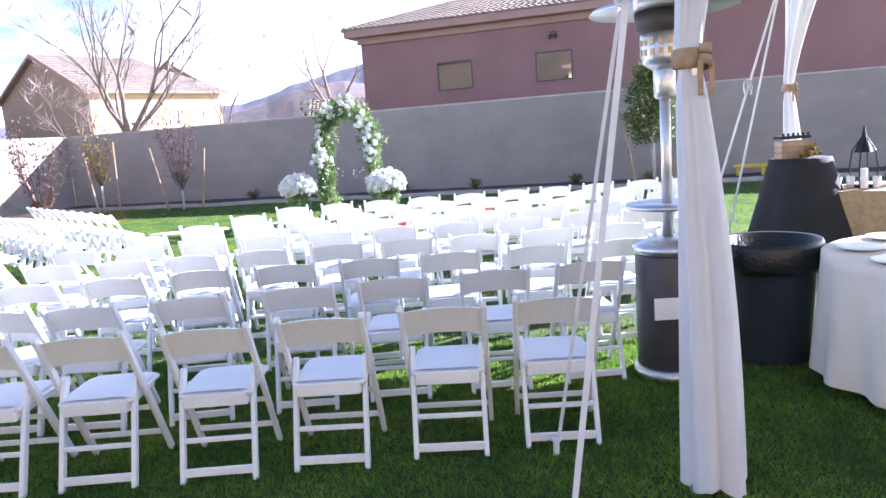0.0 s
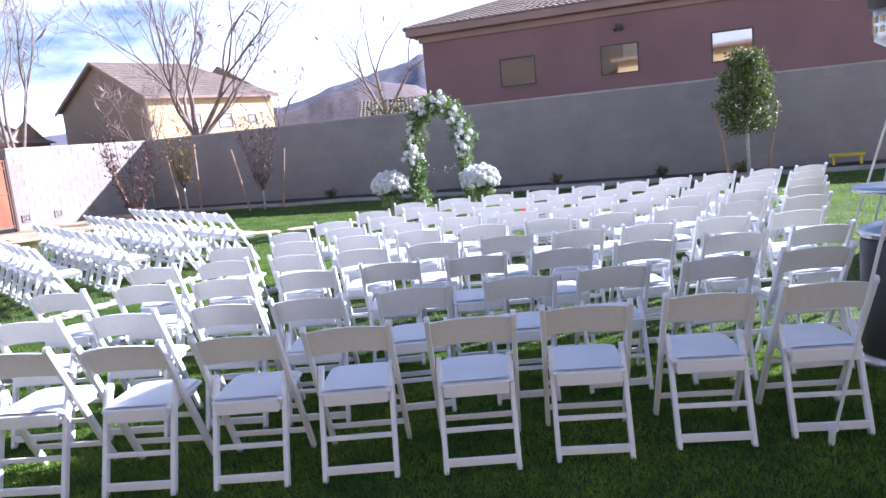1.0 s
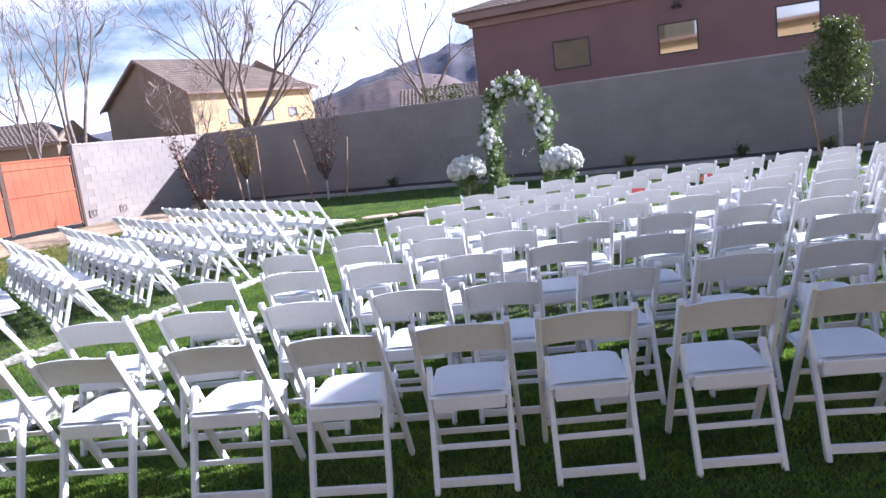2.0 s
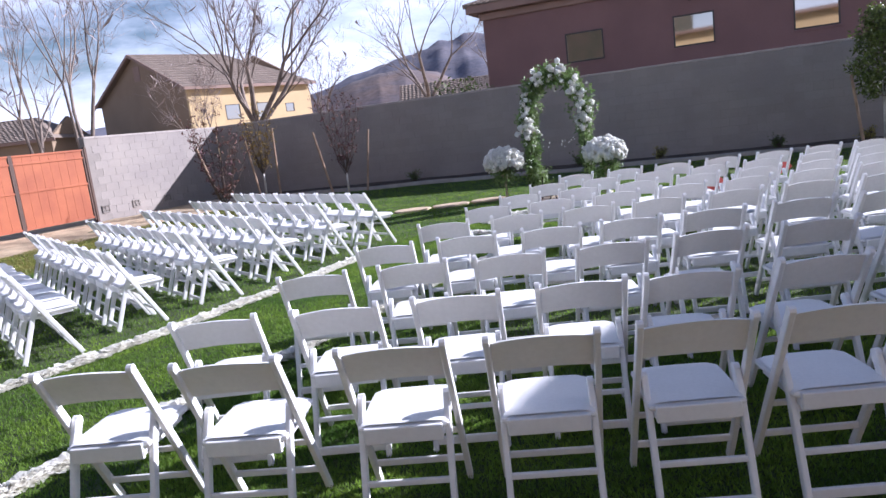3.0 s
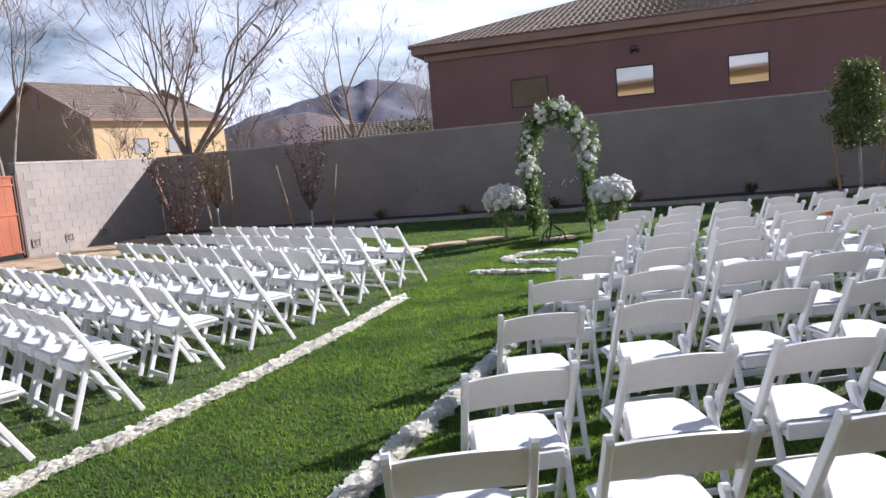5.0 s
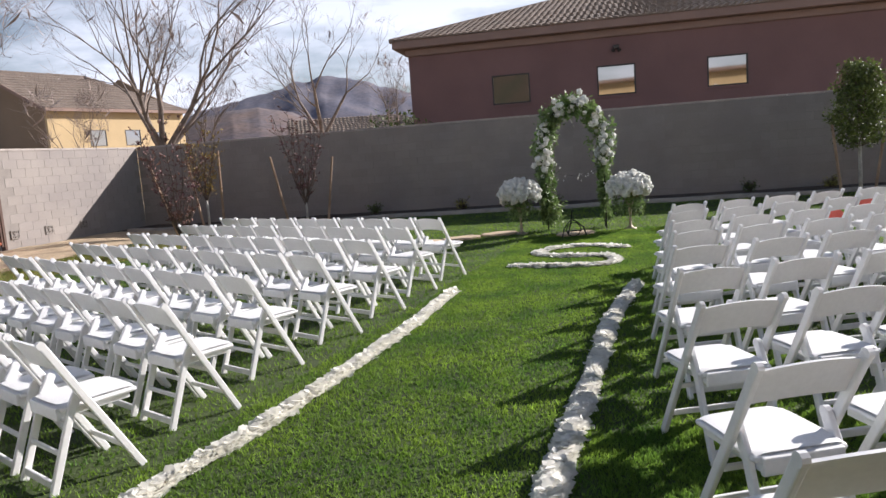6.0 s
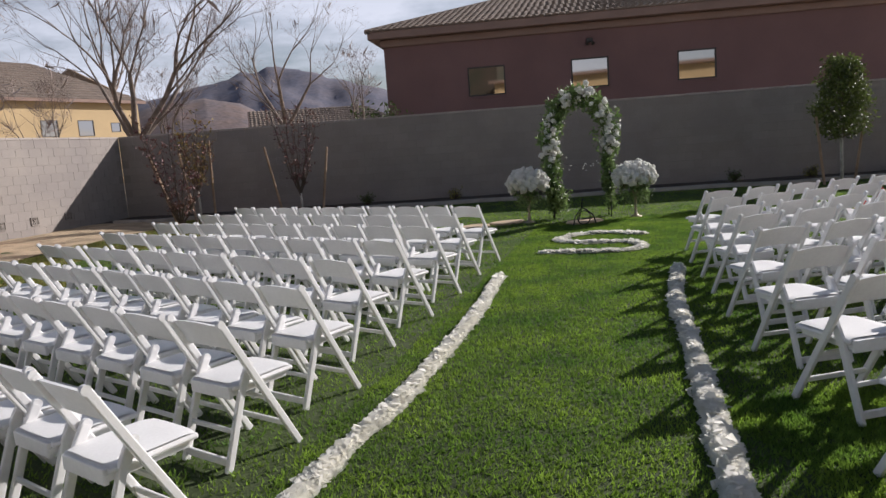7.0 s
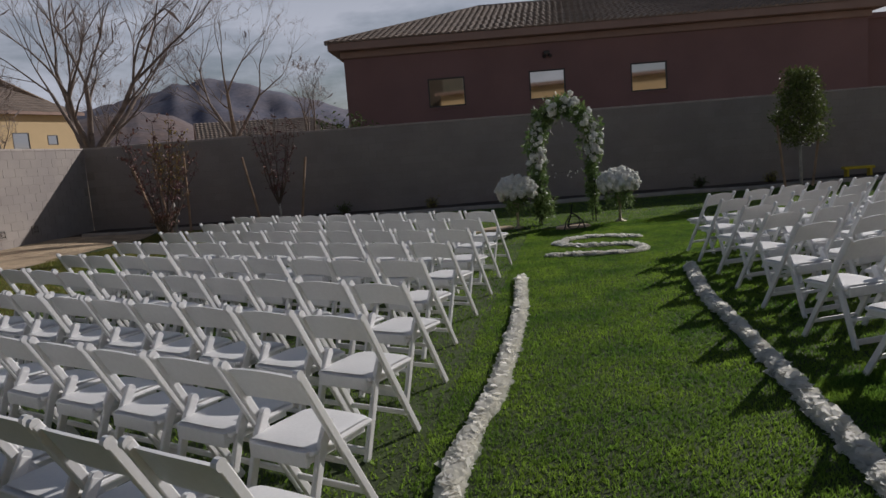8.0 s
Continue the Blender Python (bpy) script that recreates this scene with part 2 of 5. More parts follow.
# ---- plan ----
CORNER = Vector((-10.82, 23.95))                       # inner corner of the garden wall
ALONG = Vector((math.cos(radians(-16.5)), math.sin(radians(-16.5))))   # along the back wall
INTO = Vector((ALONG.y, -ALONG.x))                   # from the back wall into the garden
LEFT = Vector((math.sin(radians(-160)), math.cos(radians(-160))))      # along the side wall, towards the viewer
WALL_TOP0, WALL_RISE = 2.40, 0.0                  # top of the wall at the corner, and its rise for each metre


def back_dist(x, y):
    return (Vector((x, y)) - CORNER).dot(INTO)


def ground_z(x, y):
    """Flat lawn that rises a little to the beds along the walls."""
    side = Vector((LEFT.y, -LEFT.x))
    d2 = abs((Vector((x, y)) - CORNER).dot(side))
    d = min(back_dist(x, y), d2)
    return 0.15 * (1 - smoothstep(0.8, 3.6, d))


def on_wall(s, off=0.0):
    p = CORNER + ALONG * s + INTO * off
    return p.x, p.y


# ---- ground ----
def soup(name, verts, mat):
    """Loose triangles from an array of 3 n corners."""
    n = len(verts) // 3
    me = bpy.data.meshes.new(name)
    me.vertices.add(3 * n)
    me.vertices.foreach_set("co", verts.astype(np.float32).ravel())
    me.loops.add(3 * n)
    me.loops.foreach_set("vertex_index", np.arange(3 * n, dtype=np.int32))
    me.polygons.add(n)
    me.polygons.foreach_set("loop_start", np.arange(0, 3 * n, 3, dtype=np.int32))
    me.materials.append(mat)
    me.update()
    me.validate()
    return me


def build_ground():
    def lines(lo, hi, near0, near1, step):
        out = [near0 + i * step for i in range(int((near1 - near0) / step) + 1)]
        k = step
        while out[-1] < hi:
            k *= 1.45
            out.append(out[-1] + k)
        k = step
        while out[0] > lo:
            k *= 1.45
            out.insert(0, out[0] - k)
        return out
    xs, ys = lines(-3000, 3000, -18, 14, 0.5), lines(-3000, 3000, -4, 30, 0.5)
    verts, faces = [], []
    for y in ys:
        for x in xs:
            z = ground_z(x, y)
            if back_dist(x, y) < -1:
                z = 0.15
            verts.append((x, y, z))
    w = len(xs)
    for j in range(len(ys) - 1):
        for i in range(w - 1):
            faces.append((j * w + i, j * w + i + 1, (j + 1) * w + i + 1, (j + 1) * w + i))
    me = raw_mesh("ground", verts, faces, SOIL, True)
    me.materials.append(GRAVEL)
    for p in me.polygons:
        c = p.center
        side = (Vector((c.x, c.y)) - CORNER).dot(Vector((-LEFT.y, LEFT.x)))
        p.material_index = 1 if back_dist(c.x, c.y) < 0 or side < 0 or c.y < -3.5 or c.x > 13.5 else 0
    tagged(new("ground", me), "green lawn soil running out to bare tan desert ground", "lawn", kind="structure")


def strip(name, line, width, mat, label, category, lift=0.015, wob=0.12):
    """A bed that follows the ground along a line of points."""
    verts, faces = [], []
    rows = 7
    for i, (x, y, nx, ny) in enumerate(line):
        for k in range(rows):
            f = k / (rows - 1) * (width + wob * math.sin(i * 0.7) * math.sin(i * 0.23 + 1))
            px, py = x + nx * f, y + ny * f
            verts.append((px, py, ground_z(px, py) + lift + 0.03 * noise.noise((px * 1.7, py * 1.7, 0))))
    for i in range(len(line) - 1):
        for k in range(rows - 1):
            a = i * rows + k
            faces.append((a, a + 1, a + rows + 1, a + rows))
    ob = new(name, raw_mesh(name, verts, faces, mat, True))
    return tagged(ob, label, category, kind="structure")


build_ground()
strip("planting_bed", [(*on_wall(s * 0.4), INTO.x, INTO.y) for s in range(75)], 1.6, BARK_SOIL, "dark bare soil bed along the block wall", "bed")
SIDE_IN = Vector((-LEFT.y, LEFT.x))
strip("gravel_bed", [(*(CORNER + LEFT * s * 0.4 + SIDE_IN * 0.02), SIDE_IN.x, SIDE_IN.y) for s in range(4, 60)], 2.5, GRAVEL, "tan gravel strip along the side wall and gate", "gravel")


def build_kerb():
    bm = bmesh.new()
    pts = []
    for i in range(110):
        s = 0.6 + i * 0.26
        w = 1.62 + 0.12 * math.sin(s * 1.75) * math.sin(s * 0.575 + 1)
        x, y = on_wall(s, w)
        pts.append(Vector((x, y, ground_z(x, y))))
    prev = None
    for i, p in enumerate(pts):
        n = Vector((INTO.x, INTO.y, 0)) * 0.06
        ring = [bm.verts.new(p + n + Vector((0, 0, -0.05))), bm.verts.new(p + n + Vector((0, 0, 0.07))), bm.verts.new(p + n * 0.5 + Vector((0, 0, 0.09))),
                bm.verts.new(p - n * 0.5 + Vector((0, 0, 0.09))), bm.verts.new(p - n + Vector((0, 0, 0.07))), bm.verts.new(p - n + Vector((0, 0, -0.05)))]
        if prev:
            for k in range(5):
                bm.faces.new((prev[k], prev[k + 1], ring[k + 1], ring[k]))
        prev = ring
    solid("kerb", bm, KERB, "low pale concrete kerb edging the soil bed", "kerb", "structure", True)


build_kerb()


# ---- garden walls ----
def block_wall(name, origin, way, inward, length, rise, label, cell, pieces_to):
    """Concrete blocks in running bond on a mortar core, with a cap; blocks up to pieces_to along it are single pieces."""
    x3, y3 = Vector((way.x, way.y, rise)).normalized(), Vector((-inward.x, -inward.y, 0))
    z3 = Vector((0, 0, 1))
    m = Matrix((x3, y3, z3)).transposed().to_4x4()
    m.translation = (origin.x, origin.y, WALL_TOP0)
    bm = bmesh.new()
    box(bm, (0, 0.0055, -2.6), (length, 0.19, -0.05))
    wall = solid(name, bm, MORTAR, label, "wall", "structure")
    wall.matrix_basis = m
    cap_n = int(length / 0.41) + 1
    bm = bmesh.new()
    for i in range(cap_n):
        box(bm, (i * 0.41 + 0.003, -0.012, -0.05), (min(length, i * 0.41 + 0.407), 0.212, 0.0), 0.006)
    part("cap", bm, CAPSTONE, wall, "pale concrete cap course")
    L, Hh = 0.405, 0.203
    bm = bmesh.new()
    box(bm, (0.0025, 0, 0.0025), (L - 0.0025, 0.03, Hh - 0.0025), 0.0025)
    full = mesh_of("block", bm, BLOCK)
    rest = bmesh.new()
    rng = random.Random(cell)
    for row in range(12):
        z = -0.05 - (row + 1) * Hh
        x = -0.2 if row % 2 else 0.0
        while x + L < length:
            if x >= 0:
                dy = rng.uniform(-0.0012, 0.0012)
                if pieces_to[0] <= x < pieces_to[1] and row < 10:
                    ob = new("block", full)
                    ob.parent = wall
                    ob.location = (x, dy, z)
                else:
                    box(rest, (x + 0.004, dy, z + 0.004), (x + L - 0.004, 0.03 + dy, z + Hh - 0.004))
            x += L
    tagged(part("block_rest", rest, BLOCK, wall), kind="stuff")
    return wall


block_wall("wall_north", CORNER, ALONG, INTO, 30.0, WALL_RISE, "grey concrete block garden wall in shade with a pale cap", 3, (4.0, 14.0))
GATE_S = 4.85
block_wall("wall_west", CORNER, LEFT, SIDE_IN, GATE_S, 0.0, "sunlit pale grey concrete block wall beside the gate", 5, (0.0, 9.0))
block_wall("wall_west_near", CORNER + LEFT * (GATE_S + 4.1), LEFT, SIDE_IN, 14.0, 0.0, "grey concrete block wall beyond the steel gate", 6, (0.0, 0.0))


def vent_blocks():
    """Patterned drain blocks near the foot of the side wall."""
    for s in (2.45, 3.6, 4.6):
        bm = bmesh.new()
        for a in range(8):
            t = a * math.pi / 4
            bar(bm, (0, -0.012, 0), (0.085 * math.cos(t), -0.012, 0.085 * math.sin(t)), 0.02, 0.02)
        lathe(bm, [(0.03, -0.01), (0.035, 0.0), (0.03, 0.01)], 10)
        box(bm, (-0.11, -0.004, -0.095), (0.11, 0.006, 0.095))
        for sx in (-1, 1):
            box(bm, (sx * 0.105 - 0.012, -0.022, -0.1), (sx * 0.105 + 0.012, -0.004, 0.1), 0.003)
            box(bm, (-0.1, -0.022, sx * 0.09 - 0.012), (0.1, -0.004, sx * 0.09 + 0.012), 0.003)
        ob = solid("vent_block", bm, MORTAR, "dark pierced concrete vent block low in the wall", "vent block", "structure")
        p = CORNER + LEFT * s + SIDE_IN * 0.004
        x3, y3 = Vector((LEFT.x, LEFT.y, 0)), Vector((-SIDE_IN.x, -SIDE_IN.y, 0))
        m = Matrix((x3, y3, Vector((0, 0, 1)))).transposed().to_4x4()
        m.translation = (p.x, p.y, 0.48)
        ob.matrix_basis = m


vent_blocks()


def build_gate():
    x3, y3 = Vector((LEFT.x, LEFT.y, 0)), Vector((-SIDE_IN.x, -SIDE_IN.y, 0))
    m = Matrix((x3, y3, Vector((0, 0, 1)))).transposed().to_4x4()
    p = CORNER + LEFT * (GATE_S + 0.03)
    m.translation = (p.x, p.y, 0)
    gate = thing("double_gate", "closed rust-red sheet steel double gate in the block wall", "gate", m=m)
    for leaf in range(2):
        x0, x1 = 0.06 + leaf * 2.0, 0.06 + leaf * 2.0 + 1.96
        bm = bmesh.new()
        for i in range(8):
            a = x0 + 0.05 + i * (x1 - x0 - 0.1) / 8
            box(bm, (a, 0.03, 0.3), (a + (x1 - x0 - 0.1) / 8 - 0.003, 0.045, 2.08), 0.002)
        panel = part("leaf", bm, GATE, gate, "rust-red steel sheet leaf")
        for z in (0.32, 1.2, 1.88, 2.07):
            bm = bmesh.new()
            box(bm, (x0, 0.012, z - 0.025), (x1, 0.05, z + 0.025), 0.004)
            part("rail", bm, GATE, panel)
        for x in (x0, x1):
            bm = bmesh.new()
            box(bm, (x - 0.03, 0.008, 0.24), (x + 0.03, 0.055, 2.1), 0.004)
            part("stile", bm, GATEFRAME, panel, "dark steel stile")
    for x in (0.0, 4.02):
        bm = bmesh.new()
        box(bm, (x - 0.035, -0.01, 0.1), (x + 0.035, 0.09, 2.14), 0.005)
        part("post", bm, GATEFRAME, gate, "dark steel gate post")


build_gate()


# ---- houses ----
def tile_rows(bm, a, b, c, d, rows, cols, lift=0.05):
    """Courses of barrel tiles over the quad a b (eave) c d (ridge, c above b)."""
    a, b, c, d = map(Vector, (a, b, c, d))
    for r in range(rows):
        f0, f1 = r / rows, min(1.0, (r + 1.12) / rows)
        l0, r0, l1, r1 = a.lerp(d, f0), b.lerp(c, f0), a.lerp(d, f1), b.lerp(c, f1)
        n = (b - a).cross(d - a).normalized()
        k = max(1, int(cols * (r0 - l0).length / max(0.1, (b - a).length)))
        for i in range(k):
            u0, u1 = i / k, (i + 0.94) / k
            p = [l0.lerp(r0, u0), l0.lerp(r0, (u0 + u1) / 2), l0.lerp(r0, u1), l1.lerp(r1, u1), l1.lerp(r1, (u0 + u1) / 2), l1.lerp(r1, u0)]
            hs = (lift, lift * 2.0, lift, 0.01, lift * 0.8, 0.01)
            v = [bm.verts.new(q + n * h) for q, h in zip(p, hs)]
            bm.faces.new((v[0], v[1], v[4], v[5]))
            bm.faces.new((v[1], v[2], v[3], v[4]))
            w = [bm.verts.new(p[0]), bm.verts.new(p[2])]
            bm.faces.new((w[0], w[1], v[2], v[1], v[0]))


def window_at(parent, x, z0, w, h, name="window"):
    """A window in a wall whose face is y = 0, looking to -y."""
    bm = bmesh.new()
    f = 0.055
    box(bm, (x, -0.02, z0), (x + f, 0.08, z0 + h), 0.006)
    box(bm, (x + w - f, -0.02, z0), (x + w, 0.08, z0 + h), 0.006)
    box(bm, (x + f, -0.02, z0), (x + w - f, 0.08, z0 + f), 0.006)
    box(bm, (x + f, -0.02, z0 + h - f), (x + w - f, 0.08, z0 + h), 0.006)
    win = part(name, bm, DARKFRAME, parent, "dark framed window")
    bm = bmesh.new()
    box(bm, (x + f, 0.035, z0 + f), (x + w - f, 0.06, z0 + h - f))
    part("pane", bm, GLASS, win, "reflecting glass pane")


def wall_with_holes(bm, x0, x1, z0, z1, depth, holes):
    """A wall slab in y 0..depth with rectangular openings (x, z, w, h)."""
    xs = sorted({x0, x1, *(h[0] for h in holes), *(h[0] + h[2] for h in holes)})
    zs = sorted({z0, z1, *(h[1] for h in holes), *(h[1] + h[3] for h in holes)})
    for i in range(len(xs) - 1):
        for j in range(len(zs) - 1):
            cx, cz = (xs[i] + xs[i + 1]) / 2, (zs[j] + zs[j + 1]) / 2
            if not any(h[0] < cx < h[0] + h[2] and h[1] < cz < h[1] + h[3] for h in holes):
                box(bm, (xs[i], 0, zs[j]), (xs[i + 1], depth, zs[j + 1]))
    bmesh.ops.remove_doubles(bm, verts=bm.verts, dist=0.0005)


def build_maroon_house():
    m = pose(-2.24, 33.67, 0, 0, 0, -16.6)
    house = thing("maroon_house", "single-storey maroon stucco house with a tiled hip roof behind the wall", "house", m=m)
    W, D, E = 21.75, 12.0, 6.05
    holes = [(3.47, 3.46, 1.56, 1.2), (7.74, 3.46, 1.52, 1.2), (11.99, 3.46, 1.52, 1.18)]
    bm = bmesh.new()
    wall_with_holes(bm, 0, W, -0.3, E, 0.25, holes)
    part("wall", bm, STUCCO_RED, house, "maroon stucco wall")
    bm = bmesh.new()
    box(bm, (0, 0.25, -0.3), (0.25, D, E))
    box(bm, (W - 0.25, 0.25, -0.3), (W, D, E))
    box(bm, (0.25, D - 0.25, -0.3), (W - 0.25, D, E))
    box(bm, (0.25, 0.6, -0.3), (W - 0.25, 0.7, E))
    part("side_wall", bm, STUCCO_RED, house)
    for x, z, w, h in holes:
        window_at(house, x, z, w, h)
        bm = bmesh.new()
        box(bm, (x - 0.06, -0.03, z - 0.09), (x + w + 0.06, 0.02, z - 0.004), 0.01)
        part("sill", bm, STUCCO_RED, house)
    o, p = 0.55, 3.55
    bm = bmesh.new()
    box(bm, (-o, -o, E), (W + o, -o + 0.1, E + 0.32), 0.02)
    part("fascia", bm, TRIM, house, "tan fascia board under the tiles")
    for x in (-o, W + o - 0.1):
        bm = bmesh.new()
        box(bm, (x, -o + 0.1, E), (x + 0.1, D + o, E + 0.32), 0.02)
        part("fascia", bm, TRIM, house, "tan fascia board under the tiles")
    bm = bmesh.new()
    box(bm, (-o + 0.1, -o + 0.1, E), (W + o - 0.1, D + o, E + 0.06))
    part("soffit", bm, TRIM, house, "tan soffit under the eave")
    bm = bmesh.new()
    box(bm, (-0.12, -0.14, E - 0.3), (W + 0.12, 0.0, E), 0.05)
    part("cornice", bm, TRIM, house, "rounded tan stucco cornice")
    bm = bmesh.new()
    box(bm, (W, 1.2, -0.3), (W + 7, 7.0, E - 0.25), 0.01)
    box(bm, (W + 0.6, 1.1, E - 0.25), (W + 7.2, 7.1, E), 0.03)
    part("side_wing", bm, STUCCO_RED, house, "set-back maroon stucco wing")
    zr = E + 0.32
    half = D / 2 + o
    rise = half * 0.33
    e = [(-o - 0.05, -o - 0.05, zr), (W + o, -o - 0.05, zr), (W + o, D + o, zr), (-o - 0.05, D + o, zr)]
    r0, r1 = (half - o, D / 2, zr + rise), (W + o - half, D / 2, zr + rise)
    bm = bmesh.new()
    vs = [bm.verts.new(q) for q in (*e, r0, r1)]
    for f in ((0, 1, 5, 4), (1, 2, 5), (2, 3, 4, 5), (3, 0, 4)):
        bm.faces.new([vs[i] for i in f])
    roof = part("roof", bm, TILE, house, "weathered brown concrete tile hip roof")
    bm = bmesh.new()
    tile_rows(bm, e[0], e[1], r1, r0, 21, 84)
    tile_rows(bm, e[3], e[0], r0, r0, 21, 46)
    tagged(part("roof_tiles", bm, TILE, roof, "overlapping barrel tiles"), kind="stuff")
    bm = bmesh.new()
    tube(bm, [e[0], r0], 0.11, 6)
    tube(bm, [r0, r1], 0.11, 6)
    tube(bm, [e[1], r1], 0.11, 6)
    part("ridge_tile", bm, TILE, roof)
    bm = bmesh.new()
    box(bm, (8.4, -0.16, 5.25), (8.65, 0, 5.42), 0.03)
    tube(bm, [(8.45, -0.14, 5.26), (8.41, -0.24, 5.18)], [0.05, 0.08], 8)
    tube(bm, [(8.6, -0.14, 5.26), (8.65, -0.24, 5.18)], [0.05, 0.08], 8)
    part("security_light", bm, DARKFRAME, house, "small twin security light")


build_maroon_house()


def gable_house(name, label, m, W, D, E, R, wall_side, wall_front, holes, side_holes):
    """Gable roof with its ridge along x; the long wall looks to -y, the gable end to -x."""
    house = thing(name, label, "house", m=m)
    bm = bmesh.new()
    wall_with_holes(bm, 0, W, -1, E, 0.25, holes)
    part("wall", bm, wall_front, house)
    for x in (0.0, W - 0.25):
        bm = bmesh.new()
        v = [bm.verts.new((xx, y, z)) for xx in (x, x + 0.25) for y, z in ((0.25, -1), (D, -1), (D, E), (D / 2, R), (0.25, E + 0.1))]
        bm.faces.new(v[:5])
        bm.faces.new(v[5:][::-1])
        for i in range(5):
            bm.faces.new((v[i], v[(i + 1) % 5], v[5 + (i + 1) % 5], v[5 + i]))
        part("gable_wall", bm, wall_side, house, "brown stucco gable wall")
    for x, z, w, h in holes:
        window_at(house, x, z, w, h)
    for y, z, w, h in side_holes:
        bm = bmesh.new()
        box(bm, (-0.06, y, z), (-0.004, y + w, z + h), 0.02)
        for i in range(5):
            box(bm, (-0.09, y + 0.08, z + 0.1 + i * h / 6), (-0.05, y + w - 0.08, z + 0.16 + i * h / 6))
        part("gable_vent", bm, TRIM, house, "slatted attic vent")
    o = 0.5
    sl = (R - E) / (D / 2)
    bm = bmesh.new()
    ze = E - o * sl + 0.15
    a0, b0, c0, d0 = (-o, -o, ze), (W + o, -o, ze), (W + o - min(4.5, W / 3), D / 2, R + 0.15), (-o, D / 2, R + 0.15)
    a1, b1 = (-o, D + o, ze), (W + o, D + o, ze)
    v = [bm.verts.new(q) for q in (a0, b0, c0, d0, a1, b1)]
    bm.faces.new((v[0], v[1], v[2], v[3]))
    bm.faces.new((v[3], v[2], v[5], v[4]))
    bm.faces.new((v[1], v[5], v[2]))
    roof = part("roof", bm, TILE, house, "brown tiled roof")
    bm = bmesh.new()
    tile_rows(bm, a0, b0, c0, d0, 14, int(W * 3))
    tagged(part("roof_tiles", bm, TILE, roof), kind="stuff")
    bm = bmesh.new()
    bar(bm, (-o, -o, ze - 0.1), (-o, D / 2, R + 0.05), 0.12, 0.25, 0.01)
    bar(bm, (-o, D + o, ze - 0.1), (-o, D / 2, R + 0.05), 0.12, 0.25, 0.01)
    bar(bm, (-o, -o, ze - 0.1), (W + o, -o, ze - 0.1), 0.12, 0.25, 0.01, (0, 1, 0))
    part("fascia", bm, TRIM, house, "dark tan fascia")
    return house


gable_house("tan_house", "two-storey tan stucco house with a gabled brown tile roof", pose(-28.0, 60.5, 0, 0, 0, 54.9), 13.0, 15.9, 7.3, 10.95, STUCCO_BROWN, STUCCO_TAN,
            [(3.4, 4.3, 1.5, 1.3), (6.7, 4.3, 1.5, 1.3), (9.9, 4.6, 1.0, 0.8)], [(7.2, 8.7, 1.1, 1.3)])
gable_house("tiled_roof_house", "low distant house with a pinkish tiled roof", pose(-9.6, 58.5, -0.1, 0, 0, 5) @ Matrix.Scale(0.88, 4), 14.0, 9, 3.6, 5.9, STUCCO_BROWN, STUCCO_TAN, [(2.0, 1.5, 1.2, 1.2)], [])
gable_house("brown_house", "distant brown house at the garden's far side", pose(-47.0, 55.0, 0.2, 0, 0, 10), 9.0, 8, 4.2, 6.0, STUCCO_BROWN, STUCCO_BROWN, [(2.0, 1.5, 1.2, 1.2)], [])

gable_house("opposite_house", "long tan stucco house facing the garden, mirrored in panes", pose(22.0, -14.0, 0, 0, 0, 180), 35.6, 8, 7.75, 8.1, STUCCO_TAN, STUCCO_TAN, [(4.0, 1.2, 1.4, 1.3), (25.0, 1.2, 1.4, 1.3)], [])
# unseen dark mass added behind the camera to darken one pane's reflection
gable_house("dark_brown_house", "unseen house-shaped dark stand-in mirrored in a window pane", pose(-14.4, -17.5, 0, 0, 0, 180), 30.0, 9, 11.0, 13.0, SHADED_STANDIN, SHADED_STANDIN, [(5.0, 1.2, 1.4, 1.3)], [])


# ---- mountains ----
def ridge(name, label, mat, far, depth, knots, rough, seed):
    """A range whose crest follows (azimuth, elevation) knots in degrees, east of north."""
    verts, faces = [], []
    nx, ny = 260, 24
    az = [k[0] for k in knots]
    for j in range(ny):
        f = j / (ny - 1)
        for i in range(nx):
            deg = az[0] + (az[-1] - az[0]) * i / (nx - 1)
            el = float(np.interp(deg, az, [k[1] for k in knots]))
            d = far + depth * f
            x, y = d * math.sin(radians(deg)), d * math.cos(radians(deg))
            crest = (far + 0.72 * depth) * math.tan(radians(el))
            fold = noise.fractal((x * 0.006, y * 0.006, seed), 0.9, 2.1, 7)
            z = crest * math.sin(math.pi * min(1.0, f / 0.72 * 0.5)) ** 0.9 * (1 + rough * fold * (1 - 0.55 * f))
            verts.append((x, y, max(-2.0, z - 2)))
    for j in range(ny - 1):
        for i in range(nx - 1):
            faces.append((j * nx + i, j * nx + i + 1, (j + 1) * nx + i + 1, (j + 1) * nx + i))
    tagged(new(name, raw_mesh(name, verts, faces, mat, True)), label, "mountain", kind="structure")


ridge("mountain_range", "desert mountains on the horizon with distance haze in their blue-grey colour", HAZED_ROCK, 1500, 700,
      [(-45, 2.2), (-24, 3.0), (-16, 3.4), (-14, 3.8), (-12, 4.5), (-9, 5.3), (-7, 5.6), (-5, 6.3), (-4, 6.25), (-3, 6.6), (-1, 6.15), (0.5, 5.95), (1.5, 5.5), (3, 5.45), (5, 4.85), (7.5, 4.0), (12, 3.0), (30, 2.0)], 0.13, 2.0)
